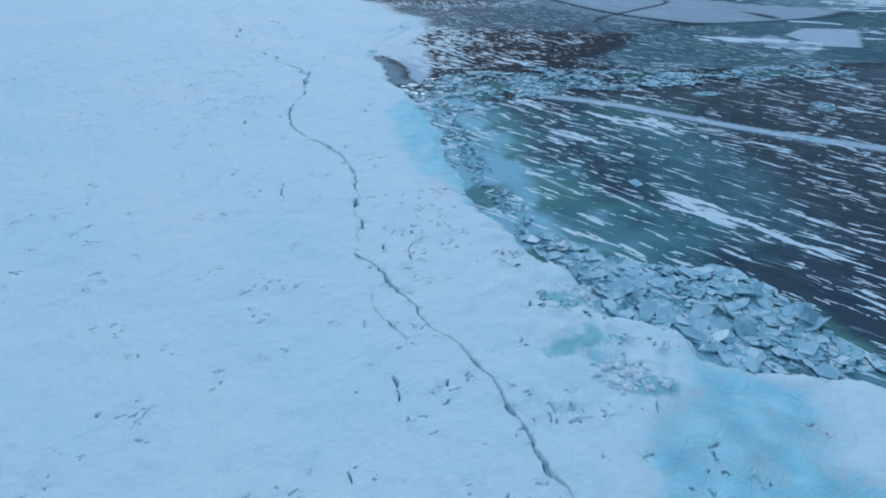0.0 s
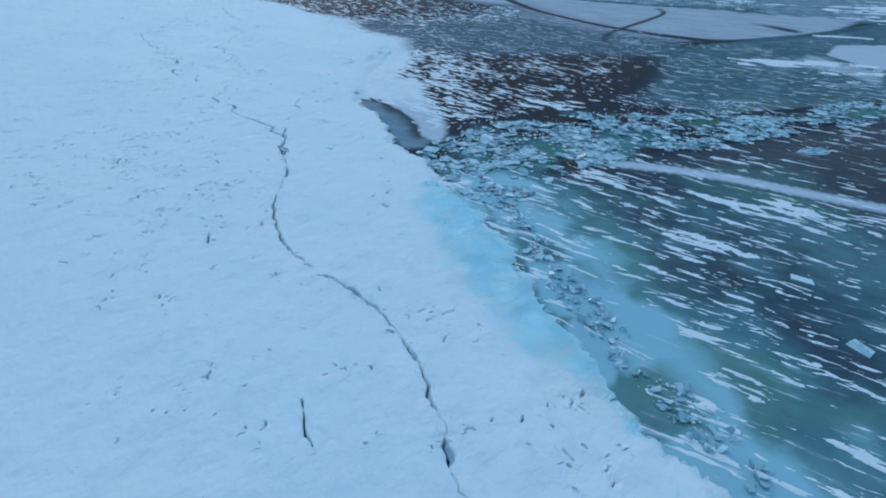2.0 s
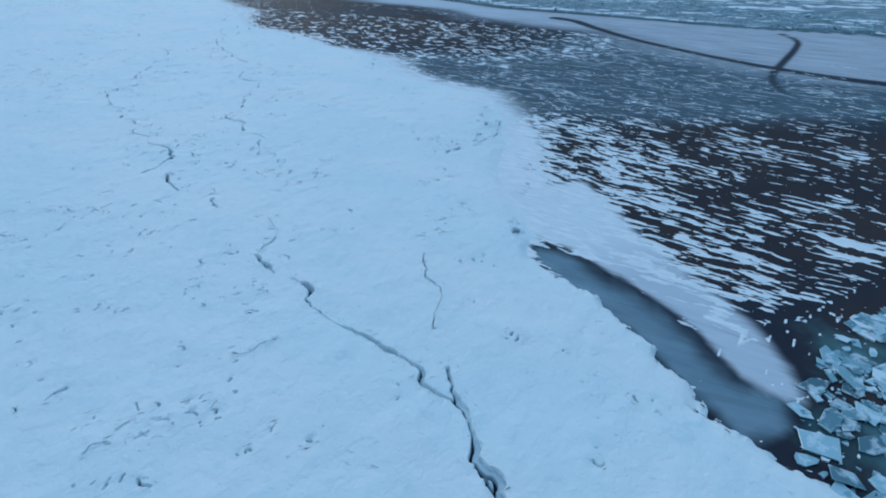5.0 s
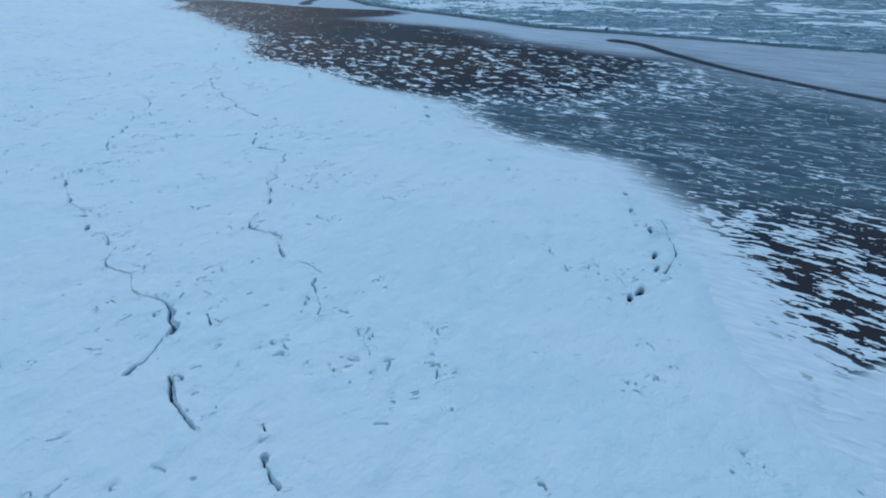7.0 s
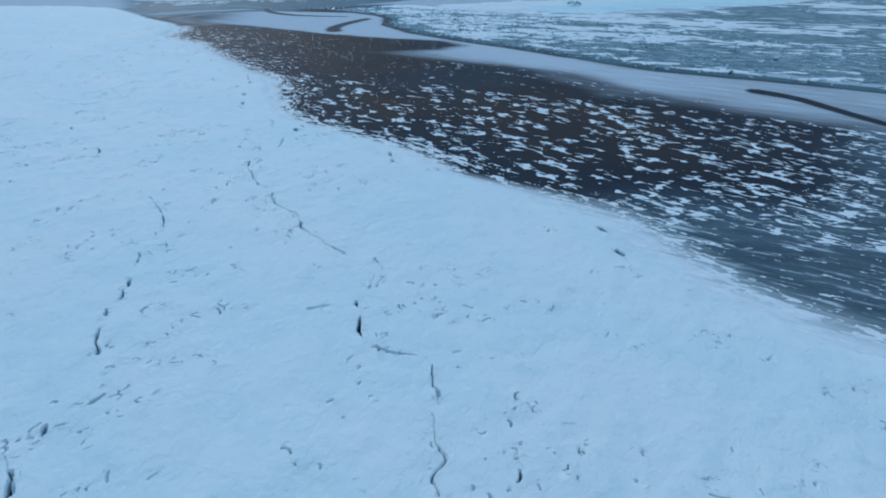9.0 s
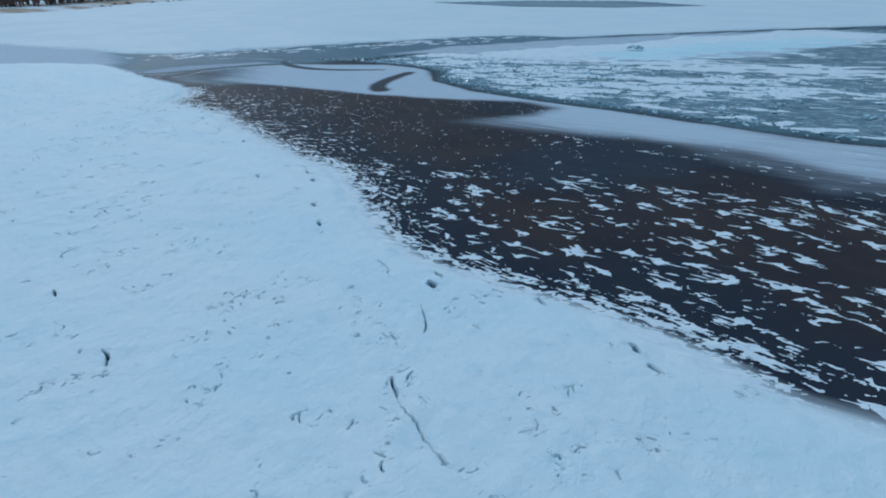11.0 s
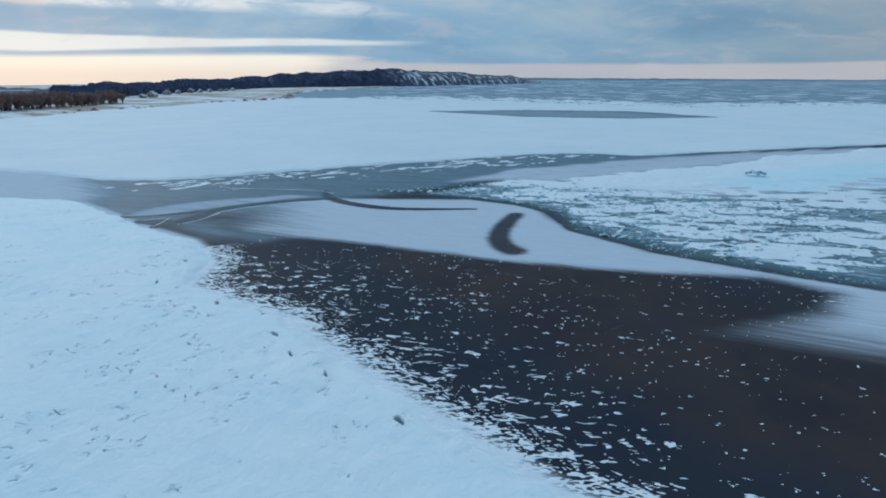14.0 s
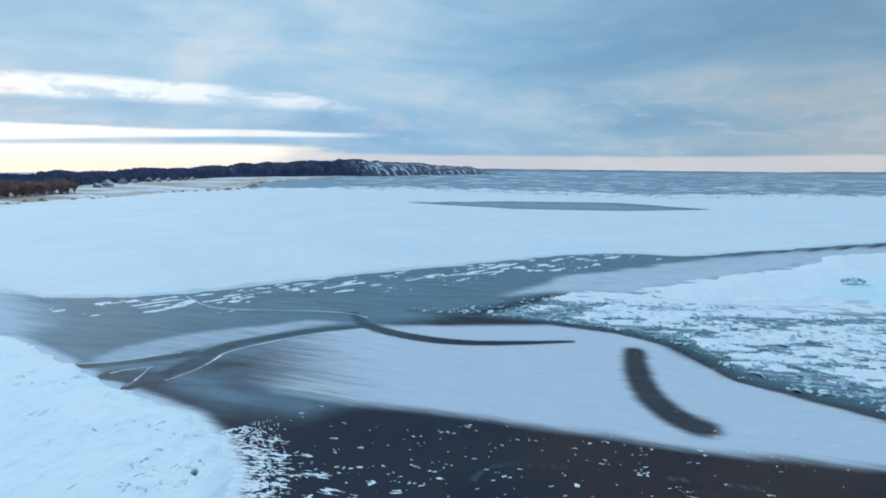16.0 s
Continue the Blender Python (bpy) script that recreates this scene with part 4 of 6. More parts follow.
def shelf_height(x, y):
    s = shelf_depth(x, y)
    width = np.interp(y, [0, 14, 20, 30, 48, 64, 70, 80, 108, 118, 126, 232], [1.6, 1.0, 0.7, 1.6, 1.2, 0.35, 2.4, 3.2, 3.0, 1.6, 1.2, 1.6])
    top = 0.30 + (fbm(x * 0.16, y * 0.10, 21, 4) - 0.5) * 0.30 + (fbm(x * 0.75, y * 0.6, 22, 4) - 0.5) * 0.12
    crust = fbm(x * 2.6, y * 1.8, 23, 3)
    top = top + (crust - 0.5) * 0.035 + 0.02 * step(0.60, 0.70, crust)
    knob = fbm(x * 0.9, y * 0.9, 28, 3)
    top = top + 0.035 * step(0.52, 0.62, knob)
    lumps = step(0.52, 0.72, fbm(x * 1.9, y * 1.9, 24, 3)) * zone(x, y, RUBBLY, 1.5)
    top = np.maximum(top + 0.16 * lumps, 0.12)
    wet = np.maximum(zone(x, y, BLUE_SOUTH, 1.0), zone(x, y, BLUE_NORTH, 1.0))
    top = top * (1 - 0.35 * wet)
    return -0.10 + (top + 0.10) * step(-0.05, 1.0, s / width), s


def slush_field(x, y):
    wx, wy = x + (fbm(x * 0.5, y * 0.5, 25, 3) - 0.5) * 2.0, y + (fbm(x * 0.5, y * 0.5, 26, 3) - 0.5) * 2.0
    spots = zone(wx, wy, BLUE_SPOTS, 0.5) * step(0.45, 0.6, fbm(x * 0.8, y * 0.8, 27, 3)) * 0.8
    return np.maximum.reduce([zone(wx, wy, BLUE_SOUTH, 1.1), zone(wx, wy, BLUE_NORTH, 1.1), spots])


def thaw_field(x, y):
    """Small grey-green thawed spots."""
    return np.maximum.reduce([zone(x, y, spot, 0.5) for spot in THAWED])


def build_shelf():
    depth, lip = crack_field()
    ny, nx = depth.shape
    cx, cy = (nx - 1) // SUB, (ny - 1) // SUB
    busy = np.zeros((cy, cx), bool)
    mark = (depth > 0.01) | (lip > 0.02)
    for a in range(SUB + 1):
        for b in range(SUB + 1):
            busy |= mark[a:a + cy * SUB:SUB, b:b + cx * SUB:SUB][:cy, :cx]
    mx, my = SX0 + (np.arange(cx) + 0.5) * FINE * SUB, SY0 + (np.arange(cy) + 0.5) * FINE * SUB
    MX, MY = np.meshgrid(mx, my)
    s = shelf_depth(MX, MY)
    near_edge = (np.abs(s) < 0.3) & (MY < 70)
    busy |= near_edge
    keep = s > -0.9
    busy &= keep
    # plain stretches take squares of twice the size
    plain_ = keep & ~busy
    even = plain_[:cy // 2 * 2, :cx // 2 * 2].reshape(cy // 2, 2, cx // 2, 2)
    whole = even.all((1, 3))
    single = plain_.copy()
    single[:cy // 2 * 2, :cx // 2 * 2] &= ~np.repeat(np.repeat(whole, 2, 0), 2, 1)

    def squares(cells, k):
        j, i = np.nonzero(cells)
        at = j * k * nx + i * k
        return np.stack([at, at + k, at + k + k * nx, at + k * nx], 1)

    coarse = np.concatenate([squares(whole, 2 * SUB), squares(single, SUB)])
    bj, bi = np.nonzero(busy)
    base = (bj * SUB * nx + bi * SUB)[:, None, None] + np.arange(SUB)[None, :, None] * nx + np.arange(SUB)[None, None, :]
    base = base.ravel()
    fine = np.stack([base, base + 1, base + 1 + nx, base + nx], 1)
    quads = np.concatenate([coarse, fine])
    ids, back = np.unique(quads, return_inverse=True)
    quads = back.reshape(-1, 4)
    x, y = SX0 + (ids % nx) * FINE, SY0 + (ids // nx) * FINE
    z, s = shelf_height(x, y)
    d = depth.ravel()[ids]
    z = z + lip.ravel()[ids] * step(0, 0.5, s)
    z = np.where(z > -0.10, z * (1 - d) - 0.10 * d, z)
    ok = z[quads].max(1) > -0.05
    # crack depth goes into "bare", which drives the painted shade and the bare ice
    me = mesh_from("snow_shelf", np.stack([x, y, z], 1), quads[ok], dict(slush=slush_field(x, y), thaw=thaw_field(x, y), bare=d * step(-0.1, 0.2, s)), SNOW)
    return tagged(new("snow_shelf", me), "crusted white snow on shore ice with open cracks and blue slush", "snow", kind="structure")


shelf = build_shelf()
# the rest of the shelf, towards the land
xs = np.concatenate([-34.0 - np.cumsum(0.3 * 1.12 ** np.arange(62))[::-1], np.arange(-34, -33.5, 0.25)])
ys = np.concatenate([2 - np.cumsum(0.5 * 1.2 ** np.arange(24))[::-1], np.arange(2, 236, 1.0), 236 + np.cumsum(1.1 ** np.arange(28))])
GX, GY = np.meshgrid(xs, ys)
zz, ss = shelf_height(GX, GY)
zz = np.where(GY > np.interp(GX, [-400, -60, -34, 3], [372, 296, 262, 222]), -0.2, zz)
tagged(new("snow_field", grid_mesh("snow_field", xs, ys, zz, dict(slush=0 * zz), SNOW)), "wide flat snow field on the shore ice", "snow", kind="structure")

# and southwards
xs = np.concatenate([np.arange(-34, 26, 0.6), [27, 30]])
ys = np.concatenate([2 - np.cumsum(0.5 * 1.12 ** np.arange(38))[::-1], [2.0]])
GX, GY = np.meshgrid(xs, ys)
zz, ss = shelf_height(GX, GY)
tagged(new("snow_field", grid_mesh("snow_field", xs, ys, zz, dict(slush=slush_field(GX, GY)), SNOW)), "flat snow field on the shore ice to the south", "snow", kind="structure")

# ---- the snow plain across the bay ----
xs = np.concatenate([-400 + np.arange(0, 380, 8.0), np.arange(-20, 140, 0.5), 140 + np.cumsum(0.6 * 1.05 ** np.arange(82))])
ys = np.concatenate([np.arange(150, 262, 0.5), 262 + np.cumsum(0.6 * 1.06 ** np.arange(62))])
GX, GY = np.meshgrid(xs, ys)
s = plain_depth(GX, GY)
pool = zone(GX, GY, POOL, 6.0)
lake_side = inside(GX, GY, [(-900, 200), (-900, 560), (60, 560), (205, 500), (245, 440), (262, 366), (286, 314), (352, 287), (420, 230), (420, 60), (140, 60)])
rim = np.exp(-(s - 0.9) ** 2 / 0.7) * (0.10 + 0.5 * step(0.5, 0.8, fbm(GX * 0.5, GY * 0.5, 33, 3)))
zz = -0.15 + 0.37 * step(0, 1.2, s) + rim * 0.5 + (fbm(GX * 0.06, GY * 0.06, 34, 4) - 0.5) * 0.2 - 0.6 * step(0.3, 0.7, pool)
ridge, _ = to_line(GX, GY, [(60, 560), (205, 500), (258, 430), (262, 366), (288, 312), (345, 276), (420, 215)])
heap = fbm(GX * 0.10, GY * 0.10, 35, 4)
zz = zz + step(0, 16, 18 - ridge) * (0.3 + 5.5 * np.maximum(0, heap - 0.5))
zz = np.where(lake_side < -4 + 6 * (heap - 0.5), -0.3, zz)
tagged(new("snow_plain", grid_mesh("snow_plain", xs, ys, zz, {}, PLAIN_SNOW)), "broad untouched snow plain over the frozen bay", "snow", kind="structure")

# ---- snow blown over the dark ice ----
def scatter(outline, count, rng, keep=lambda x, y: True):
    """Places strewn within an outline."""
    p = np.array(outline)
    (x0, y0), (x1, y1) = p.min(0), p.max(0)
    pts = np.array([(rng.uniform(x0, x1), rng.uniform(y0, y1)) for _ in range(count * 12)])
    pts = pts[inside(pts[:, 0], pts[:, 1], outline) > 0]
    found = []
    for x, y in pts.tolist():
        if len(found) >= count:
            break
        if keep(x, y):
            found.append((x, y))
    return found


def build_drifts():
    du, dv = 0.13, 0.065
    c, sn = math.cos(radians(WIND)), math.sin(radians(WIND))
    corners = np.array([(10, 8), (60, 8), (60, 190), (5, 190)], float)
    us, vs = corners @ np.array([c, sn]), corners @ np.array([-sn, c])
    u, v = np.arange(us.min(), us.max(), du), np.arange(vs.min(), vs.max(), dv)
    nu, nv = len(u), len(v)
    U, V = np.meshgrid(u, v)
    X, Y = U * c - V * sn, U * sn + V * c
    out = X - np.interp(Y, EDGE_Y, EDGE_X)
    sel = (out > -1.5) & (out < 42) & (X < np.interp(Y, ROUGH_Y, ROUGH_X) + 8) & (Y > 8) & (Y < 192) & (X < 62)
    x, y, o, uu, vv = X[sel], Y[sel], out[sel], U[sel], V[sel]
    cover = np.full(x.shape, 0.02)

    def lay(amount, where):
        np.copyto(cover, np.where(where > 0, cover + (amount - cover) * where, cover))

    lay(0.07, step(0, 4, 56 - y))
    lay(0.15, step(0, 4, 50 - y) * step(0, 5, 9 - o))
    lay(0.15, step(0, 2, 50 - y) * step(0, 1.5, 3.4 - o) * step(14, 20, y))
    lay(0.06, zone(x, y, SLAB_FIELD, 1.5))
    lay(0.30, zone(x, y, SLAB_PILE, 0.8))
    lay(0.33 - 0.20 * step(5, 20, o), zone(x, y, BROWN, 5.0))
    lay(0.80, step(0, 6.5, 6.5 - o) * step(60, 66, y) * step(0, 8, 86 - y))
    lay(0.97, step(0, 2.5, 3.2 - o) * step(66, 70, y) * step(0, 8, 86 - y))
    lay(0.55, zone(x, y, [(13, 70), (14.6, 66), (15, 62.5), (15, 59.7), (14.6, 57.4), (15.4, 57.2), (16.4, 59.5), (17.2, 62), (18, 66), (19, 72), (15, 73)], 0.9))
    lay(0.03, zone(x, y, OPEN_PATCH, 0.8))
    lay(0.02, step(84, 90, y))
    lay(0.50, step(84, 96, y) * step(0, 2.2, 2.2 - o))
    patchy = fbm(x * 0.22, y * 0.22, 87, 3)
    lay(0.025 + 0.03 * patchy, zone(x, y, FLAKES, 1.2))
    lay(0.03 + 0.03 * patchy, zone(x, y, SMALL_FLAKES, 1.5) * (1 - 0.7 * step(6, 12, o)))
    lay(0.62 - 0.14 * o, step(116, 122, y) * step(0, 6, 196 - y) * step(0, 2.4, 3.0 - o))
    lay(0.003, zone(x, y, TONGUE, 2.5))
    lay(0.003, zone(x, y, DRIFTED, 2.0))
    lay(0.0, zone(x, y, LEAD, 0.4))
    cover = np.clip(cover, 0.003, 0.97)
    turn = (fbm(x * 0.09, y * 0.09, 81, 3) - 0.5)
    # the wind backs and veers along the shore
    size = np.interp(y, [10, 52, 58, 80, 100, 118, 138, 150, 160, 195], [0.75, 0.75, 0.58, 0.55, 0.6, 0.74, 0.72, 0.52, 0.38, 0.36])
    size = size * (1 - 0.35 * step(0, 2, 3 - o) * step(100, 120, y))
    rx, ry = x - 22, y - 121
    north = step(96, 108, y)

    def blown(angle, seed):
        """Patches drawn out along one wind."""
        c_, s_ = math.cos(radians(angle)), math.sin(radians(angle))
        lu, lv = rx * c_ + ry * s_ + turn * 2, -rx * s_ + ry * c_ + turn * 2
        lu = lu + north * 0.7 * size * (fbm(x / (0.7 * size), y / (0.7 * size), seed + 30, 2) - 0.5)
        lv = lv + (0.10 * np.sin(lu * 1.9 + 5 * turn) + north * 1.0 * (fbm(x / (0.8 * size) + 7, y / (0.8 * size), seed + 40, 2) - 0.5)) * size
        draw = np.interp(y, [48, 56, 98, 108], [1.6, 1.0, 1.0, 1.15])
        body = fbm(lu / (1.5 * size * draw), lv / (0.45 * size), seed, 4, 0.55)
        ragged = fbm(lu / (0.8 * size * draw), lv / (0.17 * size), seed + 10, 3, 0.6)
        return 0.52 * body + 0.38 * ragged, body

    large = fbm(x * 0.25, y * 0.25, 84, 3)
    n, big = blown(WIND - 5, 200)
    n_far, big_far = blown(WIND + 9, 260)
    swap = step(0.46, 0.54, (y - 152) / 26 + 0.5 + 0.4 * (large - 0.5))
    n, big = n + (n_far - n) * swap, big + (big_far - big) * swap
    n = n + (0.16 - 0.08 * north) * large
    quant = np.linspace(0.002, 0.998, 250)
    south_q, north_q = (np.quantile(n[m][::7], quant) for m in (y < 96, y > 108))
    thr_s, thr_n = np.interp(1 - cover, quant, south_q), np.interp(1 - cover, quant, north_q)
    thr = thr_s + (thr_n - thr_s) * north
    h = np.full(X.shape, -1.0)
    h[sel] = np.clip((n - thr) * 0.9, -0.05, 0.036 - 0.015 * big)
    # single flakes: short spindles, alone or a few together, laid down the wind
    rng = random.Random(17)

    def spindle(px, py, ang, length, width, high):
        pu, pv = px * c + py * sn, -px * sn + py * c
        r = length * 0.5
        i0, i1 = int((pu - r - u[0]) / du), int((pu + r - u[0]) / du) + 2
        j0, j1 = int((pv - r * 0.6 - width - v[0]) / dv), int((pv + r * 0.6 + width - v[0]) / dv) + 2
        if i0 < 0 or j0 < 0 or i1 > nu or j1 > nv:
            return
        gu, gv = np.meshgrid(u[i0:i1] - pu, v[j0:j1] - pv)
        da = ang - radians(WIND)
        lu, lv = gu * math.cos(da) + gv * math.sin(da), -gu * math.sin(da) + gv * math.cos(da)
        bend = rng.uniform(-0.16, 0.16)
        lv = lv - bend * np.sin(lu / r * 2.2 + rng.random() * 6) * width * 3
        e = 1 - (lu / r) ** 2
        f1, f2, p1, p2 = rng.uniform(3, 7) / r, rng.uniform(6, 14) / r, rng.random() * 6, rng.random() * 6
        up = 0.62 + 0.38 * np.sin(lu * f1 + p1) * np.cos(lu * f2 + p2)
        dn = 0.62 + 0.38 * np.sin(lu * f1 * 1.3 + p2) * np.cos(lu * f2 * 0.8 + p1)
        val = (np.clip(e, 0, 1) ** 1.7 * width * 0.6 * np.where(lv > 0, up, dn) - np.abs(lv)) * 0.35
        np.maximum(h[j0:j1, i0:i1], np.clip(np.where(e > 0, val, -0.05), -0.05, high), out=h[j0:j1, i0:i1])

    def flakes(count, outline, sizes, swing, thick, chance=lambda x, y: 1.0):
        for px, py in scatter(outline, count, rng, lambda x, y: rng.random() < chance(x, y) and x - np.interp(y, EDGE_Y, EDGE_X) > 0.2):
            ang = radians(WIND + float(np.interp(py, [50, 110, 125, 140, 160, 200], [-4, -4, -8, -4, 8, 12]))) + rng.gauss(0, swing)
            k = rng.choice((1, 1, 1, 2, 2, 3, 4))
            length = rng.uniform(*sizes) * rng.choice((0.6, 0.8, 1.0, 1.3))
            for m in range(k):
                spindle(px, py, ang + rng.gauss(0, 0.16), length * rng.uniform(0.6, 1.0), rng.uniform(*thick), rng.uniform(0.02, 0.04))
                q = rng.uniform(-0.45, 0.45) * length
                px, py = px + q * math.cos(ang) - rng.uniform(-0.22, 0.22) * math.sin(ang), py + q * math.sin(ang) + rng.uniform(-0.22, 0.22) * math.cos(ang)

    edge_x = lambda y: float(np.interp(y, EDGE_Y, EDGE_X))
    grain = lambda x, y: 0.25 + 1.5 * max(0.0, 0.5 + 0.5 * noise.noise((x * 0.16, y * 0.16, 3.0)) - 0.3)
    flakes(640, [(11, 10), (60, 10), (60, 50), (40, 47), (24, 47), (14, 44), (12, 22)], (0.7, 2.4), 0.06, (0.05, 0.17), grain)
    flakes(520, [(30, 58), (36, 50), (58, 48), (62, 62), (60, 74), (47, 72), (40, 62)], (0.6, 2.2), 0.12, (0.05, 0.15), grain)
    flakes(420, [(14, 24), (40, 16), (58, 30), (56, 46), (30, 45), (16, 42)], (0.6, 2.0), 0.08, (0.03, 0.07), grain)
    flakes(1700, STREAMS, (0.4, 1.5), 0.08, (0.05, 0.11), grain)
    for spot, sizes, number in (([(19.5, 25), (22, 25), (24, 19), (21.5, 19.5)], (2.5, 4.5), 9), ([(23.5, 40.5), (26, 40), (29, 36), (26, 36.5)], (2.0, 4.0), 9),
                                ([(19, 37.5), (20.6, 37), (22.5, 33), (20.6, 33.5)], (1.5, 3.0), 6), ([(22, 61), (26, 60), (31, 59.5), (27, 58)], (2.0, 3.5), 12)):
        flakes(number, spot, sizes, 0.08, (0.35, 0.75))

    def torn(outline, pitch, scale, chance):
        """Evenly strewn snow flakes, each a ragged body with thin tails down the wind."""
        p = np.array(outline)
        (x0, y0), (x1, y1) = p.min(0), p.max(0)
        for gy in np.arange(y0, y1, pitch):
            for gx in np.arange(x0, x1, pitch * 1.35):
                px, py = gx + rng.uniform(-0.6, 0.6) * pitch, gy + rng.uniform(-0.6, 0.6) * pitch
                if float(inside(np.array(px), np.array(py), outline)) < 0 or px - edge_x(py) < 0.3 or rng.random() > chance(px, py):
                    continue
                ang = radians(WIND + float(np.interp(py, [100, 118, 140, 160, 200], [-8, -20, -18, 0, 8]))) + rng.gauss(0, 0.13)
                k = scale * rng.choice((0.55, 0.75, 0.9, 1.0, 1.25))
                high = rng.uniform(0.018, 0.032)
                for m in range(rng.choice((1, 1, 1, 2, 3))):
                    spindle(px, py, ang + rng.gauss(0.1, 0.35), k * rng.uniform(0.5, 1.1), k * rng.uniform(0.30, 0.68), high)
                    q = k * rng.uniform(0.25, 0.6) * rng.choice((-1, 1))
                    spindle(px + q * math.cos(ang), py + q * math.sin(ang), ang + rng.gauss(0, 0.1), k * rng.uniform(1.0, 2.3), k * rng.uniform(0.10, 0.20), high)
                    q, w = k * rng.uniform(-0.55, 0.55), k * rng.choice((-1, 1)) * rng.uniform(0.2, 0.42)
                    px, py = px + q * math.cos(ang) - w * math.sin(ang), py + q * math.sin(ang) + w * math.cos(ang)

    torn(FLAKES, 1.05, 0.95, lambda x, y: (0.45 + 0.4 * grain(x, y)) * (1.0 - 0.35 * float(step(126, 142, np.array(y)))))
    torn(SMALL_FLAKES, 0.78, 0.48, lambda x, y: (0.3 + 0.5 * grain(x, y)) * (1.0 if x - edge_x(y) < 7 else 0.16) * (0.5 if y < 172 else 1.0))
    flakes(260, [(8, 146), (19, 140), (16, 160), (14, 176), (12, 190), (8, 192), (7, 180), (9, 168)], (0.5, 1.4), 0.16, (0.06, 0.12), lambda x, y: 1.0 if x - edge_x(y) < 4 else 0.15)
    top = h[:-1, :-1].copy()
    for q in (h[1:, :-1], h[:-1, 1:], h[1:, 1:]):
        np.maximum(top, q, out=top)
    j, i = np.nonzero(top > 0)
    base = j * nu + i
    quads = np.stack([base, base + 1, base + 1 + nu, base + nu], 1)
    co = np.stack([X.ravel(), Y.ravel(), np.maximum(h.ravel(), -0.05)], 1)
    me = mesh_from("snow_patches", co, quads, {}, DRIFT)
    return tagged(new("snow_patches", me), "thin white snow patches drawn out over dark ice", "snow", kind="stuff")


drifts = build_drifts()


def build_banks():
    """Snow islands on the refrozen ice out on the bay and along its north lead."""
    xs_, ys_ = np.arange(4, 150, 0.3), np.arange(48, 230, 0.3)
    X, Y = np.meshgrid(xs_, ys_)
    rough = np.minimum(X - np.interp(Y, ROUGH_Y, ROUGH_X) - 1.2, np.interp(X, ROUGH_EAST, ROUGH_NORTH) - Y)
    cover = np.where(rough > 0, (0.42 - 0.14 * step(0, 12, 160 - Y) - 0.16 * step(0, 14, 86 - Y)), 0.0) * step(0, 2.5, rough)
    lead = step(205, 208, Y) * step(0, 1.0, np.interp(X, PLAIN_X, PLAIN_Y) - Y) * (rough <= 0) * step(0, 1, X - np.interp(Y, EDGE_Y, EDGE_X)) * step(0, 20, 90 - X)
    cover = np.maximum(cover, 0.24 * lead * step(0, 12, 13 - (np.interp(X, PLAIN_X, PLAIN_Y) - Y)))
    pile = zone(X + (fbm(X * 0.12, Y * 0.12, 91, 3) - 0.5) * 7, Y + (fbm(X * 0.12, Y * 0.12, 92, 3) - 0.5) * 7,
                [(56, 192), (66, 196), (82, 194), (105, 192), (140, 186), (145, 170), (100, 172), (80, 180), (64, 186)], 2.5)
    smooth_ice = zone(X, Y, [(45, 207), (60, 211), (85, 208), (110, 202), (140, 194), (140, 188), (90, 195), (60, 198)], 2.0)
    cover = cover * (1 - smooth_ice)
    cover = np.clip(np.maximum(cover, 0.97 * pile), 0.002, 0.97)
    big = fbm(X * 0.16, Y * 0.16, 93, 4)
    al, ac = X * math.cos(radians(-44)) + Y * math.sin(radians(-44)), -X * math.sin(radians(-44)) + Y * math.cos(radians(-44))
    belt, mid = fbm(al * 0.06, ac * 0.20, 97, 4), fbm(al * 0.24, ac * 0.75, 94, 4)
    n = np.where(lead > 0.01, 0.2 * big + 0.8 * fbm(X * 0.45, Y * 1.5, 95, 4, 0.6), 0.42 * belt + 0.34 * mid + 0.24 * fbm(al * 0.7, ac * 1.5, 96, 3))
    thr = 0.5 - 0.062 * np.log(cover / (1 - cover))
    h = np.clip((n - thr) * 1.2, -0.05, 0.10) + pile * (0.12 + 1.0 * np.maximum(0, big - 0.38))
    slush = 0.5 * zone(X, Y, [(72, 186), (84, 186), (104, 182), (125, 178), (125, 166), (90, 168), (70, 176)], 4.0) + 0.25 * (rough > 0)
    top = np.maximum.reduce([h[:-1, :-1], h[1:, :-1], h[:-1, 1:], h[1:, 1:]])
    j, i = np.nonzero((top > 0) & (cover[:-1, :-1] > 0.004))
    nx = len(xs_)
    base = j * nx + i
    co = np.stack([X.ravel(), Y.ravel(), h.ravel()], 1)
    me = mesh_from("snow_banks", co, np.stack([base, base + 1, base + 1 + nx, base + nx], 1), dict(slush=slush), DRIFT)
    return tagged(new("snow_banks", me), "low white snow banks on refrozen broken ice", "snow", kind="stuff")


banks = build_banks()


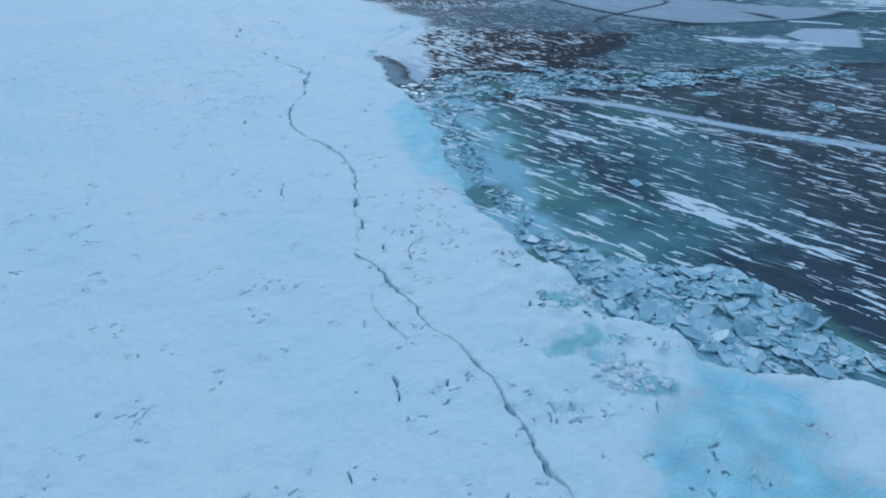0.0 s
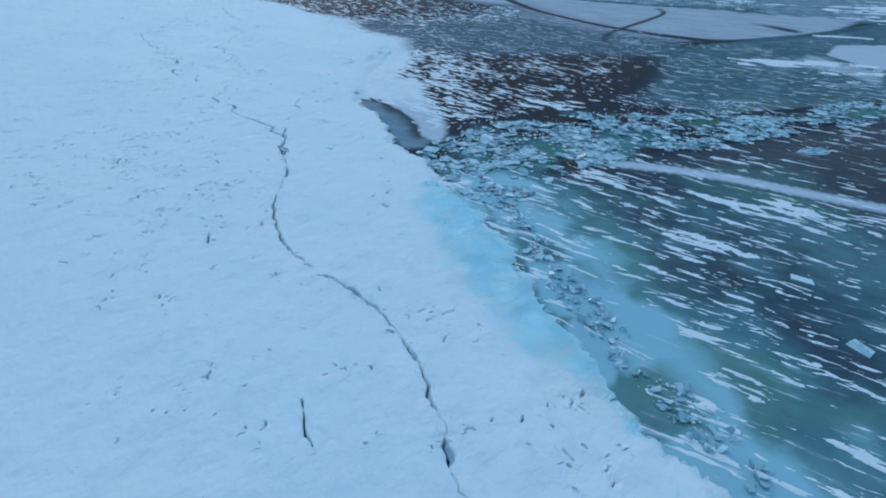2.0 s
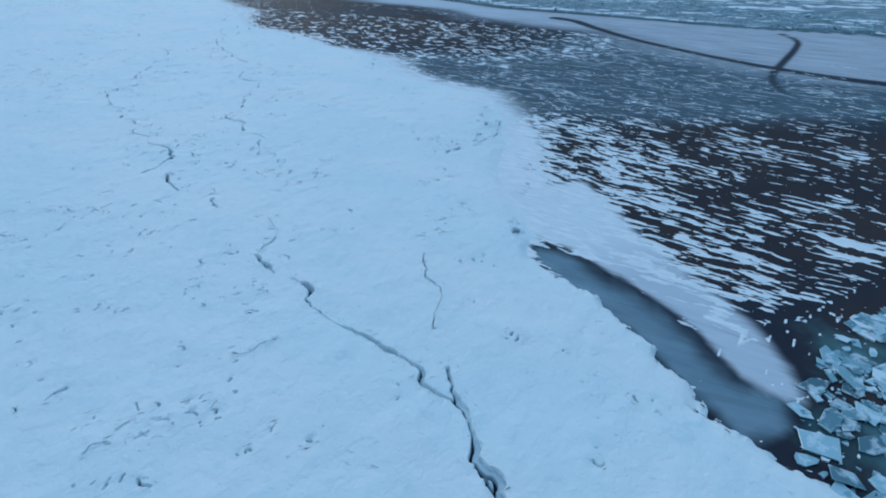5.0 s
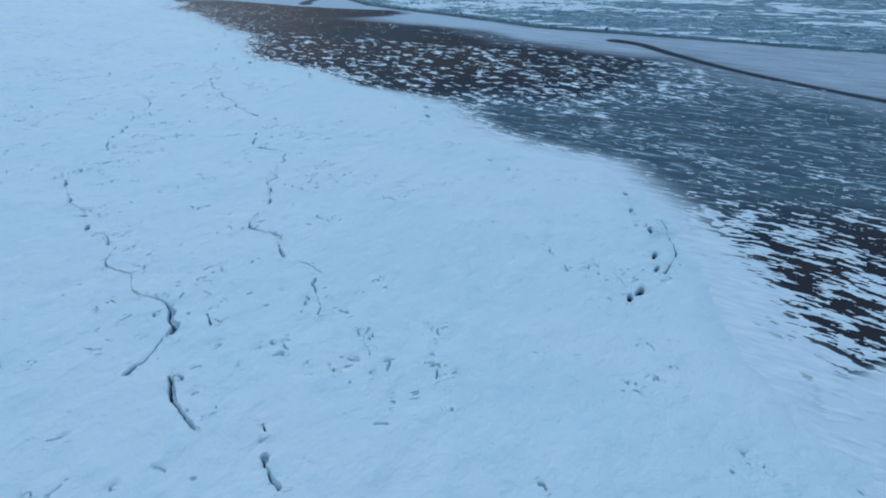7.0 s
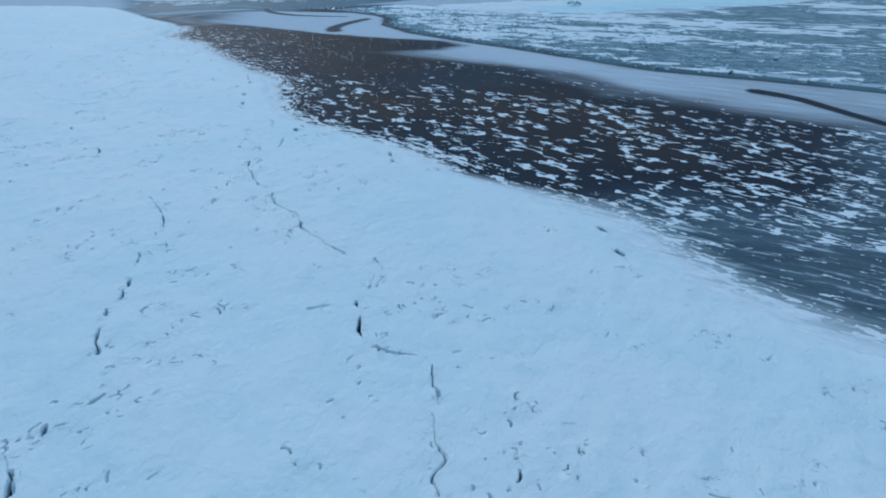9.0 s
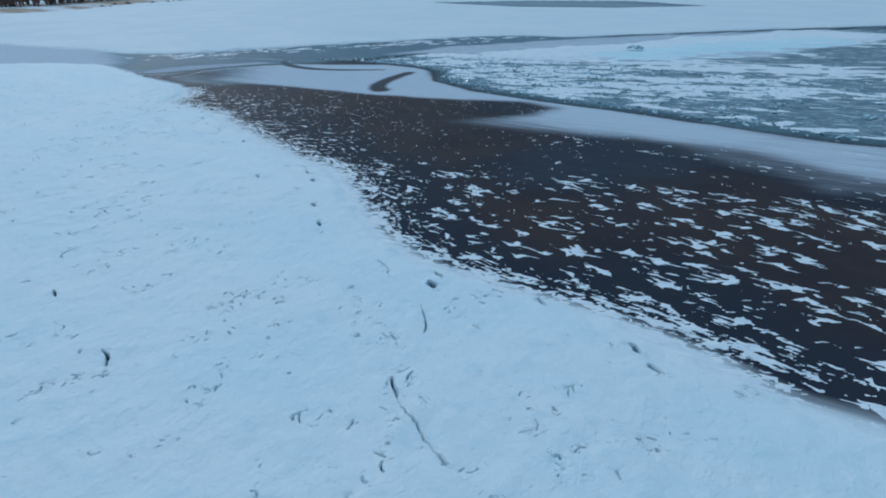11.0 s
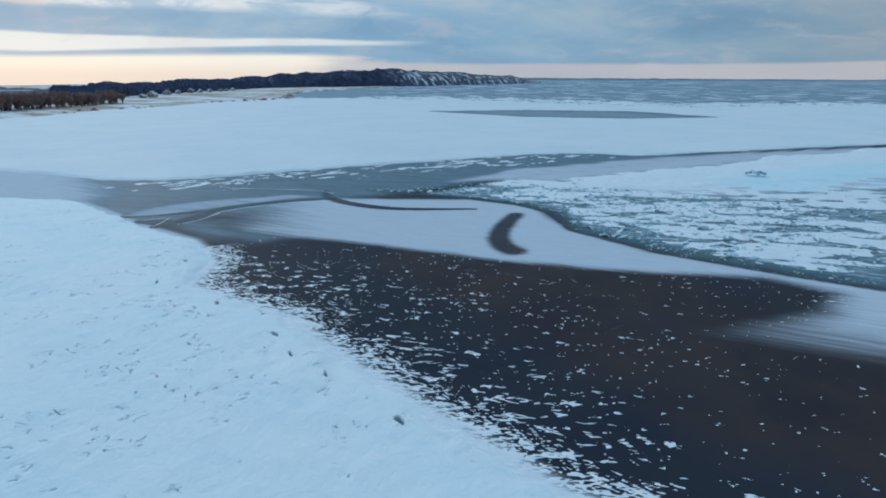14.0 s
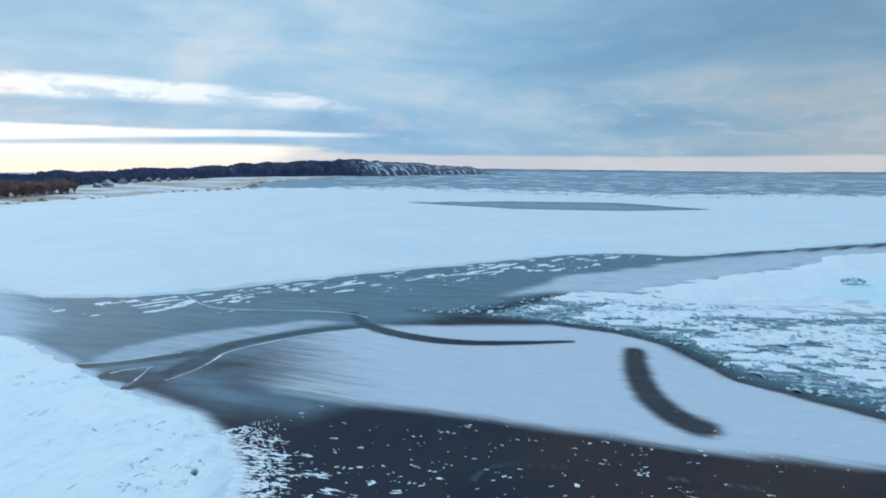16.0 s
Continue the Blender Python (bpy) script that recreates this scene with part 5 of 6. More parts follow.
def ribbon(pts, width, seed):
    """A thin ragged line of packed snow along a healed crack."""
    line = np.array(rounded(pts, 10))
    sg = np.hypot(*np.diff(line, axis=0).T)
    su = np.concatenate([[0], np.cumsum(sg)])
    q = np.arange(0, su[-1], 0.22)
    x, y = np.interp(q, su, line[:, 0]), np.interp(q, su, line[:, 1])
    x, y = x + (fbm(q * 0.8, q * 0, seed, 3) - 0.5) * 0.25, y + (fbm(q * 0.8, q * 0 + 9, seed, 3) - 0.5) * 0.25
    dx, dy = np.gradient(x), np.gradient(y)
    ln = np.hypot(dx, dy)
    w = width * (np.clip(2.6 * fbm(q * 0.9, q * 0 + 4, seed + 5, 3) - 0.55, 0.35, 1.6) if width > 0.1 else np.clip(4.5 * fbm(q * 0.9, q * 0 + 4, seed + 5, 3) - 1.9, 0.02, 2.0))
    rows = [np.stack([x - dy / ln * w * k, y + dx / ln * w * k, 0 * x + z], 1) for k, z in ((-0.5, -0.01), (-0.2, 0.015), (0.2, 0.015), (0.5, -0.01))]
    n = len(q)
    i = np.concatenate([np.arange(n - 1) + r * n for r in range(3)])
    me = mesh_from("healed_crack", np.concatenate(rows), np.stack([i, i + 1, i + 1 + n, i + n], 1), {}, DRIFT)
    return tagged(new("healed_crack", me), "thin white snow line along a healed crack", "crack", "healed cracks in the bay ice")


for k, (pts, w) in enumerate(PALE_CURVES):
    ribbon(pts, w, 300 + 10 * k)

# ---- broken ice ----
def part(name, bm, mat, parent=None, label=""):
    me = bpy.data.meshes.new(name)
    bm.to_mesh(me)
    bm.free()
    me.materials.append(mat)
    ob = new(name, me)
    ob.parent = parent
    if label:
        ob["label"] = label
    return ob


def slab_mesh(rng, k):
    """One sharp-cornered plate, about 1 m across."""
    bm = bmesh.new()
    n = rng.choice((4, 5, 5, 6, 7))
    a0 = rng.random() * 6.3
    ring = []
    for i in range(n):
        a = a0 + (i + rng.uniform(-0.3, 0.3)) * 2 * math.pi / n
        r = 0.5 * rng.uniform(0.7, 1.15)
        ring.append((r * math.cos(a), r * 0.8 * math.sin(a)))
    low = [bm.verts.new((x * 0.97, y * 0.97, -0.5)) for x, y in ring]
    mid = [bm.verts.new((x, y, 0.3 + rng.uniform(-0.1, 0.1))) for x, y in ring]
    top = [bm.verts.new((x * 0.965, y * 0.965, 0.5)) for x, y in ring]
    bm.faces.new(top)
    bm.faces.new(low[::-1])
    for i in range(n):
        j = (i + 1) % n
        bm.faces.new((low[i], low[j], mid[j], mid[i]))
        bm.faces.new((mid[i], mid[j], top[j], top[i])).material_index = 1
    me = bpy.data.meshes.new("ice_slab")
    bm.to_mesh(me)
    bm.free()
    me.materials.append(SLAB)
    me.materials.append(EDGE)
    return me


slab_rng = random.Random(9)
SLABS = [slab_mesh(slab_rng, k) for k in range(14)]
PALE_SLABS = [me.copy() for me in SLABS]
for me in PALE_SLABS:
    me.materials[0] = PALE_SLAB
SNOWY_SLABS = [me.copy() for me in SLABS]
for me in SNOWY_SLABS:
    me.materials[0] = SNOWY_SLAB


def slab_poses(places, rng, sizes, tilt, lift, thick):
    for x, y in places:
        size = sizes[0] + (sizes[1] - sizes[0]) * rng.random() ** 2.2
        th = rng.uniform(*thick)
        lean = tilt * (3.0 if rng.random() < 0.12 else 1.0)
        tx, ty = rng.gauss(0, lean), rng.gauss(0, lean)
        z = max(th * 0.25, rng.uniform(*lift)) + 0.20 * size * math.sin(radians(min(40, abs(tx) + abs(ty))))
        m = pose(x, y, z, tx, ty, rng.uniform(0, 360)) @ Matrix.Diagonal((size, size * rng.uniform(0.6, 1.0), th, 1))
        yield m


def rubble(name, label, places, rng, sizes, tilt, lift, thick, singles=300, meshes=SLABS, mat=SLAB):
    """A field of plates: the first ones singly, the rest joined."""
    root = tagged(new(name), label, "ice")
    cx, cy = places[0]
    root.location = (cx, cy, 0)
    inv = Matrix.Translation((-cx, -cy, 0))
    rest_co, rest_faces, rest_mats = [], [], []
    for k, m in enumerate(slab_poses(places, rng, sizes, tilt, lift, thick)):
        me = meshes[rng.randrange(len(meshes))]
        if k < singles:
            ob = new("ice_slab", me)
            ob.parent = root
            ob.matrix_basis = inv @ m
        else:
            at = len(rest_co)
            rest_co += [tuple(inv @ m @ v.co) for v in me.vertices]
            rest_faces += [[at + i for i in p.vertices] for p in me.polygons]
            rest_mats += [p.material_index for p in me.polygons]
    if rest_faces:
        me = bpy.data.meshes.new("ice_brash")
        me.from_pydata(rest_co, [], rest_faces)
        me.materials.append(mat)
        me.materials.append(EDGE)
        me.polygons.foreach_set("material_index", rest_mats)
        ob = tagged(new("ice_brash", me), kind="stuff")
        ob.parent = root
    return root


rng = random.Random(21)
rubble("slab_pile", "heap of pale blue ice plates pushed up against the shelf", scatter(SLAB_PILE, 900, rng), rng, (0.10, 1.4), 8.0, (0.0, 0.12), (0.03, 0.06), 300, PALE_SLABS + SNOWY_SLABS, SNOWY_SLAB)
EDGE_BAND = [(10.9, 24), (12.2, 24.5), (12.4, 30), (12.8, 37), (13.6, 43), (13.2, 46), (12.2, 47), (12.0, 43), (11.3, 37), (10.7, 30)]
rubble("edge_rubble", "small dark blue ice shards along the shelf edge", scatter(EDGE_BAND, 460, rng, lambda x, y: noise.noise((x * 0.7, y * 0.5, 1.0)) > -0.1), rng, (0.06, 0.6), 20, (0.0, 0.08), (0.03, 0.06), 300, PALE_SLABS + SNOWY_SLABS, SNOWY_SLAB)
near_field = scatter(SLAB_FIELD, 300, rng, lambda x, y: x < 25 and rng.random() < 2.4 * max(0.03, 0.5 + 0.5 * noise.noise((x * 0.33, y * 0.33, 5.0)) - 0.38))
far_field = scatter(SLAB_FIELD, 1900, rng, lambda x, y: rng.random() < 2.4 * max(0.03, 0.5 + 0.5 * noise.noise((x * 0.33, y * 0.33, 5.0)) - 0.38))
rubble("slab_field", "drifting field of broken teal ice plates on dark water", near_field + far_field, rng, (0.12, 1.45), 2.5, (0.0, 0.07), (0.03, 0.07))
OUTER_FIELD = [(33, 207), (46, 203), (58, 191), (64, 178), (80, 150), (84, 120), (100, 90), (82, 93), (70, 106), (62, 118), (57, 126), (51, 135), (47, 147),
               (42, 161), (39.5, 169), (39, 178), (43, 185), (42.8, 190), (40.5, 196)]
rubble("outer_rubble", "refrozen field of pale broken ice plates out on the bay", scatter(OUTER_FIELD, 3600, rng, lambda x, y: rng.random() < (1.0 if y > 165 else 0.4)), rng, (0.12, 0.9), 8, (0.0, 0.08), (0.04, 0.10), 200, SNOWY_SLABS, SNOWY_SLAB)


# single plates frozen in on the open ice
for k, (x, y, size) in enumerate(((36.6, 43.0, 2.6), (43.5, 37.2, 3.0), (19.9, 27.7, 1.2), (22.0, 31.8, 1.3), (36.2, 31.0, 1.6), (40.6, 33.4, 1.0))):
    plate = tagged(new("ice_plate", (SNOWY_SLABS if k > 1 else SLABS)[k]), "flat pale ice plate frozen into the dark ice", "ice", "single plates on the ice")
    plate.matrix_basis = pose(x, y, 0.02, rng.uniform(-1, 1), rng.uniform(-1, 1), 40 * k) @ Matrix.Diagonal((size, size * 0.8, 0.06, 1))


# ---- lumps of snow thrown up round the thawed spots on the shelf ----
def lump_mesh(rng):
    bm = bmesh.new()
    got = bmesh.ops.create_icosphere(bm, subdivisions=1, radius=0.5)["verts"]
    for v in got:
        v.co = Vector((v.co.x * rng.uniform(0.7, 1.2), v.co.y * rng.uniform(0.7, 1.2), v.co.z * rng.uniform(0.6, 0.9)))
    me = bpy.data.meshes.new("snow_lump")
    bm.to_mesh(me)
    bm.free()
    me.materials.append(DRIFT)
    return me


lumps = [lump_mesh(rng) for _ in range(6)]
heap = tagged(new("snow_rubble"), "loose white snow lumps beside thawed blue spots", "snow")
heap.location = (10.5, 14, 0)
LUMP_ZONE = [(8.9, 13.2), (10.0, 13.6), (10.9, 13.3), (11.2, 11.7), (9.6, 12.0)]
LUMP_BANK = [(10.0, 18.6), (11.7, 18.4), (12.0, 17.4), (11.4, 16.3), (10.3, 17.1)]
spots = scatter(LUMP_ZONE, 190, rng) + scatter(LUMP_BANK, 100, rng)
ground, _ = shelf_height(np.array([p[0] for p in spots]), np.array([p[1] for p in spots]))
for (x, y), z in zip(spots, ground):
    k = 0.06 + 0.32 * rng.random() ** 3
    ob = new("snow_lump", lumps[rng.randrange(6)])
    ob.parent = heap
    ob.matrix_basis = pose(x - 10.5, y - 14, max(0.0, z) + 0.12 * k, 0, 0, rng.uniform(0, 360)) @ Matrix.Diagonal((k, k, k * 0.8, 1))

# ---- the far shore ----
# the blue of the far woods is distance haze put into their colour
HAZED_WOODS = plain("hazed_woods", (0.020, 0.032, 0.082), (0.050, 0.062, 0.125), 0.05, 0.9, 0.6, 3.0)
TWIGS = plain("bare_twigs", (0.20, 0.12, 0.11), (0.36, 0.23, 0.20), 0.6)
NEEDLES = plain("dark_needles", (0.012, 0.020, 0.020), (0.035, 0.050, 0.045), 0.8)
BARK = plain("bark", (0.05, 0.04, 0.035), (0.11, 0.085, 0.07), 1.2)
SIDING = plain("pale_siding", (0.30, 0.30, 0.31), (0.46, 0.45, 0.44), 0.9)
BRICK = plain("brown_walls", (0.20, 0.13, 0.10), (0.30, 0.21, 0.17), 0.9)
ROOF = plain("snowed_roof", (0.46, 0.49, 0.53), (0.66, 0.68, 0.71), 0.5)
DARK_ROOF = plain("dark_shingles", (0.07, 0.065, 0.065), (0.16, 0.15, 0.15), 0.8)
PANE = plain("dark_panes", (0.02, 0.025, 0.03), (0.05, 0.055, 0.06), 2.0, 0.2)
METAL = plain("weathered_metal", (0.22, 0.24, 0.27), (0.38, 0.40, 0.43), 0.6, 0.5)
VAPOUR = plain("pale_vapour", (0.66, 0.70, 0.76), (0.82, 0.84, 0.87), 0.15, 1.0)


def shore_material():
    m, t, s = material("snowy_beach")
    p = place(t)
    n = noise_tex(t, mapped(t, p, (0.5, 1, 1), -40), 0.05, 6.0, 0.65)
    f = noise_tex(t, p, 0.5, 5.0, 0.65)
    g = noise_tex(t, mapped(t, p, (0.35, 1, 1), -50), 0.016, 4.0, 0.6)
    col = mix_node(t, smooth(t, n, 0.42, 0.58), (0.70, 0.73, 0.77), (0.38, 0.29, 0.22))
    col = mix_node(t, math_node(t, "MULTIPLY", smooth(t, f, 0.52, 0.70), 0.7), col, (0.20, 0.16, 0.14))
    col = mix_node(t, smooth(t, g, 0.54, 0.62), col, (0.70, 0.74, 0.78))
    t.links.new(col, s.inputs["Base Color"])
    s.inputs["Roughness"].default_value = 0.9
    bump(t, s, f, 0.4, 0.6)
    return m


def bluff_material():
    m, t, s = material("snow_streaked_bluff")
    p = place(t)
    gully = noise_tex(t, mapped(t, p, (1.0, 0.9, 0.12), 25), 0.085, 5.0, 0.6, 0.4)
    n = noise_tex(t, p, 0.05, 5.0, 0.6)
    # woods on the ridge: the same haze painted in as blue
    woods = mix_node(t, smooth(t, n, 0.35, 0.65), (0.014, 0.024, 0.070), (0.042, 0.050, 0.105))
    face = mix_node(t, smooth(t, gully, 0.51, 0.60), (0.055, 0.06, 0.10), (0.60, 0.65, 0.71))
    t.links.new(mix_node(t, attribute(t, "bare"), woods, face), s.inputs["Base Color"])
    s.inputs["Roughness"].default_value = 0.9
    bump(t, s, n, 0.5, 2.0)
    return m


SHORE, BLUFF = shore_material(), bluff_material()
SHORE_LINE = [(-700, 520), (-200, 440), (-60, 390), (-7, 388), (36, 432), (62, 456), (96, 492), (140, 520), (180, 590), (235, 700), (360, 832), (636, 1121), (1209, 1767), (1330, 1900)]


def along_shore(n):
    p = np.array(rounded(SHORE_LINE, 6))
    s = np.concatenate([[0], np.cumsum(np.hypot(*np.diff(p, axis=0).T))])
    u = s[-1] * np.linspace(0, 1, n)
    q = np.stack([np.interp(u, s, p[:, 0]), np.interp(u, s, p[:, 1])], 1)
    d = np.gradient(q, axis=0)
    d /= np.hypot(*d.T)[:, None]
    return q, np.stack([-d[:, 1], d[:, 0]], 1)


def build_shore():
    q, nrm = along_shore(420)
    rows = np.concatenate([[-3], np.arange(0, 30, 2.0), 30 + np.cumsum(3 * 1.2 ** np.arange(20))])
    co, n, r = [], len(q), len(rows)
    P = q[:, None, :] + nrm[:, None, :] * rows[None, :, None]
    wob = fbm(P[..., 0] * 0.03, P[..., 1] * 0.03, 101, 4)
    small = fbm(P[..., 0] * 0.25, P[..., 1] * 0.25, 102, 3)
    z = -0.3 + 1.3 * step(-3, 18, rows[None] + (wob - 0.5) * 22) + 1.4 * step(18, 90, rows)[None] * wob + 0.8 * (small - 0.45) * step(0, 8, rows)[None] * step(0, 40, 60 - rows)[None]
    co = np.concatenate([P, z[..., None]], -1).reshape(-1, 3)
    i = (np.arange(n - 1)[:, None] * r + np.arange(r - 1)[None]).ravel()
    me = mesh_from("beach", co, np.stack([i, i + r, i + r + 1, i + 1], 1), {}, SHORE)
    tagged(new("beach", me), "snow-dusted tan beach and dune grass along the bay", "beach", kind="structure")
    return co


BEACH = build_shore()

# the wooded ridge behind: azimuth from the bay, distance, height of the crest
RIDGE_AZ = [-40, -10, 3, 7, 11, 15.3, 20, 25, 29, 32, 35.5, 38.5, 41, 42.4, 43.2, 44.2, 45.2]
RIDGE_D = [460, 430, 440, 450, 520, 640, 800, 900, 1000, 1080, 1180, 1340, 1500, 1600, 1680, 1760, 1820]
RIDGE_H = [6, 6, 7.4, 8.0, 9.0, 11.2, 15.0, 19.5, 24.5, 26.0, 24.5, 22.0, 19.5, 18, 13.0, 6.0, 2.0]
HUB = (0.0, 158.0)


def ridge_height(az):
    az = np.asarray(az, float)
    roll = 1 + 0.30 * (fbm(az * 0.42, az * 0, 111, 4) - 0.5) + 0.26 * (fbm(az * 0.85 + 3, az * 0, 114, 3) - 0.5)
    return np.interp(az, RIDGE_AZ, RIDGE_H) * roll + (fbm(az * 4.0, az * 0, 112, 3) - 0.5) * 1.2


def ridge_place(az, back=0.0):
    d = np.interp(az, RIDGE_AZ, RIDGE_D) + back
    return HUB[0] + d * np.sin(np.radians(az)), HUB[1] + d * np.cos(np.radians(az))


def build_ridge():
    az = np.linspace(-40, 45.2, 640)
    steps = np.array([-0.09, -0.075, -0.06, -0.04, -0.02, 0.0, 0.03, 0.08, 0.16])
    rise = np.array([-0.10, 0.30, 0.62, 0.84, 0.96, 1.0, 0.97, 0.8, -0.1])
    d = np.interp(az, RIDGE_AZ, RIDGE_D)
    h = ridge_height(az)
    D = d[:, None] * (1 + steps[None])
    crag = (fbm(np.broadcast_to(az[:, None] * 3.0, D.shape), np.broadcast_to(steps[None] * 40, D.shape), 113, 4) - 0.5)
    Z = h[:, None] * (rise[None] + 0.16 * crag * (rise > 0)[None] * (rise < 0.99)[None])
    X, Y = HUB[0] + D * np.sin(np.radians(az))[:, None], HUB[1] + D * np.cos(np.radians(az))[:, None]
    bare = step(30.0, 33.5, az)[:, None] * step(0.10, 0.02, np.abs(steps + 0.055) / 0.7)[None] * np.ones_like(D)
    co = np.stack([X, Y, Z], -1).reshape(-1, 3)
    n, r = D.shape
    i = (np.arange(n - 1)[:, None] * r + np.arange(r - 1)[None]).ravel()
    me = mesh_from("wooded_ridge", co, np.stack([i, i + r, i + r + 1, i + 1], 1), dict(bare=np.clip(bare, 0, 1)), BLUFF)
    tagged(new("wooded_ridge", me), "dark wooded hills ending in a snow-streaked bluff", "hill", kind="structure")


build_ridge()


def clump(bm, at, r, h, rng):
    """A small uneven tree crown seen from far off."""
    n = 5
    a0 = rng.random() * 6
    ring = [bm.verts.new((at[0] + r * rng.uniform(0.6, 1.2) * math.cos(a0 + 6.283 * i / n), at[1] + r * rng.uniform(0.6, 1.2) * math.sin(a0 + 6.283 * i / n), at[2] + h * rng.uniform(0.1, 0.45))) for i in range(n)]
    tip = bm.verts.new((at[0] + rng.uniform(-0.2, 0.2) * r, at[1] + rng.uniform(-0.2, 0.2) * r, at[2] + h))
    for i in range(n):
        bm.faces.new((ring[i], ring[(i + 1) % n], tip))


def build_woods():
    rng = random.Random(31)
    bm = bmesh.new()
    for k in range(7000):
        az = rng.uniform(3, 43.4)
        back = rng.uniform(-0.085, 0.03) if az < 31 + rng.uniform(-1, 2.5) else rng.uniform(-0.014, 0.03)
        d = float(np.interp(az, RIDGE_AZ, RIDGE_D))
        x, y = ridge_place(az, back * d)
        h = float(ridge_height([az])[0]) * float(np.interp(back, [-0.09, -0.075, -0.06, -0.04, -0.02, 0], [0.0, 0.3, 0.62, 0.84, 0.96, 1.0]))
        clump(bm, (x, y, h - 1.2), rng.uniform(1.4, 3.2), rng.uniform(1.6, 3.4), rng)
    ob = part("far_woods", bm, HAZED_WOODS)
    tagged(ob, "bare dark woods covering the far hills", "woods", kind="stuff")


build_woods()


def limb(bm, a, b, r0, r1, sides=4):
    a, b = Vector(a), Vector(b)
    axis = (b - a).normalized()
    side = axis.orthogonal().normalized()
    up = axis.cross(side)
    low = [bm.verts.new(a + (side * math.cos(6.283 * i / sides) + up * math.sin(6.283 * i / sides)) * r0) for i in range(sides)]
    high = [bm.verts.new(b + (side * math.cos(6.283 * i / sides) + up * math.sin(6.283 * i / sides)) * r1) for i in range(sides)]
    for i in range(sides):
        bm.faces.new((low[i], low[(i + 1) % sides], high[(i + 1) % sides], high[i]))


def bare_tree(rng):
    root = tagged(new("bare_tree"), "leafless brown shrubby tree behind the beach", "tree", "bare trees behind the beach")
    bm = bmesh.new()
    limb(bm, (0, 0, -0.4), (rng.uniform(-0.2, 0.2), rng.uniform(-0.2, 0.2), 2.2), 0.16, 0.08, 5)
    part("trunk", bm, BARK, root)
    bm = bmesh.new()
    for k in range(64):
        a, lean = rng.random() * 6.283, rng.uniform(0.15, 1.0)
        z0 = rng.uniform(0.4, 2.2)
        r = rng.uniform(1.0, 2.4)
        mid = (math.cos(a) * r * lean * 0.6, math.sin(a) * r * lean * 0.6, z0 + r * 0.8)
        limb(bm, (0, 0, z0), mid, 0.07, 0.05, 3)
        for i in range(3):
            b = a + rng.uniform(-0.9, 0.9)
            e = (mid[0] + math.cos(b) * r * 0.5, mid[1] + math.sin(b) * r * 0.5, mid[2] + rng.uniform(0.1, 1.2))
            limb(bm, mid, e, 0.05, 0.02, 3)
    part("crown", bm, TWIGS, root)
    return root


def evergreen(rng):
    root = tagged(new("evergreen_tree"), "dark narrow evergreen tree among the houses", "tree", "evergreens by the houses")
    bm = bmesh.new()
    limb(bm, (0, 0, -0.4), (0, 0, 6.2), 0.2, 0.04, 5)
    part("trunk", bm, BARK, root)
    bm = bmesh.new()
    for k in range(150):
        z = rng.uniform(0.7, 6.6)
        r = (7.0 - z) * 0.26 * rng.uniform(0.6, 1.15)
        a = rng.random() * 6.283
        x, y = math.cos(a) * r, math.sin(a) * r
        v = [bm.verts.new((0.15 * x, 0.15 * y, z + 0.25)), bm.verts.new((x - 0.35 * math.sin(a), y + 0.35 * math.cos(a), z - 0.25)),
             bm.verts.new((x + 0.35 * math.sin(a), y - 0.35 * math.cos(a), z - 0.3))]
        bm.faces.new(v)
    part("crown", bm, NEEDLES, root)
    return root


def box(bm, x0, x1, y0, y1, z0, z1):
    v = [bm.verts.new(c) for c in ((x0, y0, z0), (x1, y0, z0), (x1, y1, z0), (x0, y1, z0), (x0, y0, z1), (x1, y0, z1), (x1, y1, z1), (x0, y1, z1))]
    for f in ((0, 3, 2, 1), (4, 5, 6, 7), (0, 1, 5, 4), (1, 2, 6, 5), (2, 3, 7, 6), (3, 0, 4, 7)):
        bm.faces.new([v[i] for i in f])


def house(w, d, h, walls, roof_mat, label):
    """Gabled house, its front to -y, standing on z = 0."""
    root = tagged(new("house"), label, "house", "houses along the beach")
    bm = bmesh.new()
    box(bm, -w / 2, w / 2, -d / 2, d / 2, -1.0, h)
    for y in (-d / 2, d / 2):
        bm.faces.new([bm.verts.new(c) for c in ((-w / 2, y, h), (w / 2, y, h), (0, y, h + w * 0.38))])
    wall = part("wall", bm, walls, root)
    bm = bmesh.new()
    t = 0.22
    for sgn in (-1, 1):
        a = [(0, h + w * 0.38 + t), (sgn * (w / 2 + 0.5), h - 0.38 + t), (sgn * (w / 2 + 0.5), h - 0.38), (0, h + w * 0.38)]
        f = [bm.verts.new((x, -d / 2 - 0.4, z)) for x, z in a]
        b = [bm.verts.new((x, d / 2 + 0.4, z)) for x, z in a]
        bm.faces.new(f)
        bm.faces.new(b[::-1])
        for i in range(4):
            bm.faces.new((f[i], b[i], b[(i + 1) % 4], f[(i + 1) % 4]))
    part("roof", bm, roof_mat, root)
    bm = bmesh.new()
    box(bm, w * 0.22, w * 0.22 + 0.7, 0.5, 1.2, h, h + w * 0.38 + 0.7)
    part("chimney", bm, BRICK, root)
    for x in (-w * 0.28, w * 0.28):
        bm = bmesh.new()
        box(bm, x - 0.6, x + 0.6, -d / 2 - 0.05, -d / 2 + 0.02, h * 0.45, h * 0.85)
        part("window", bm, PANE, root)
    bm = bmesh.new()
    box(bm, -0.5, 0.5, -d / 2 - 0.05, -d / 2 + 0.02, 0, 2.05)
    part("door", bm, DARK_ROOF, root)
    return root


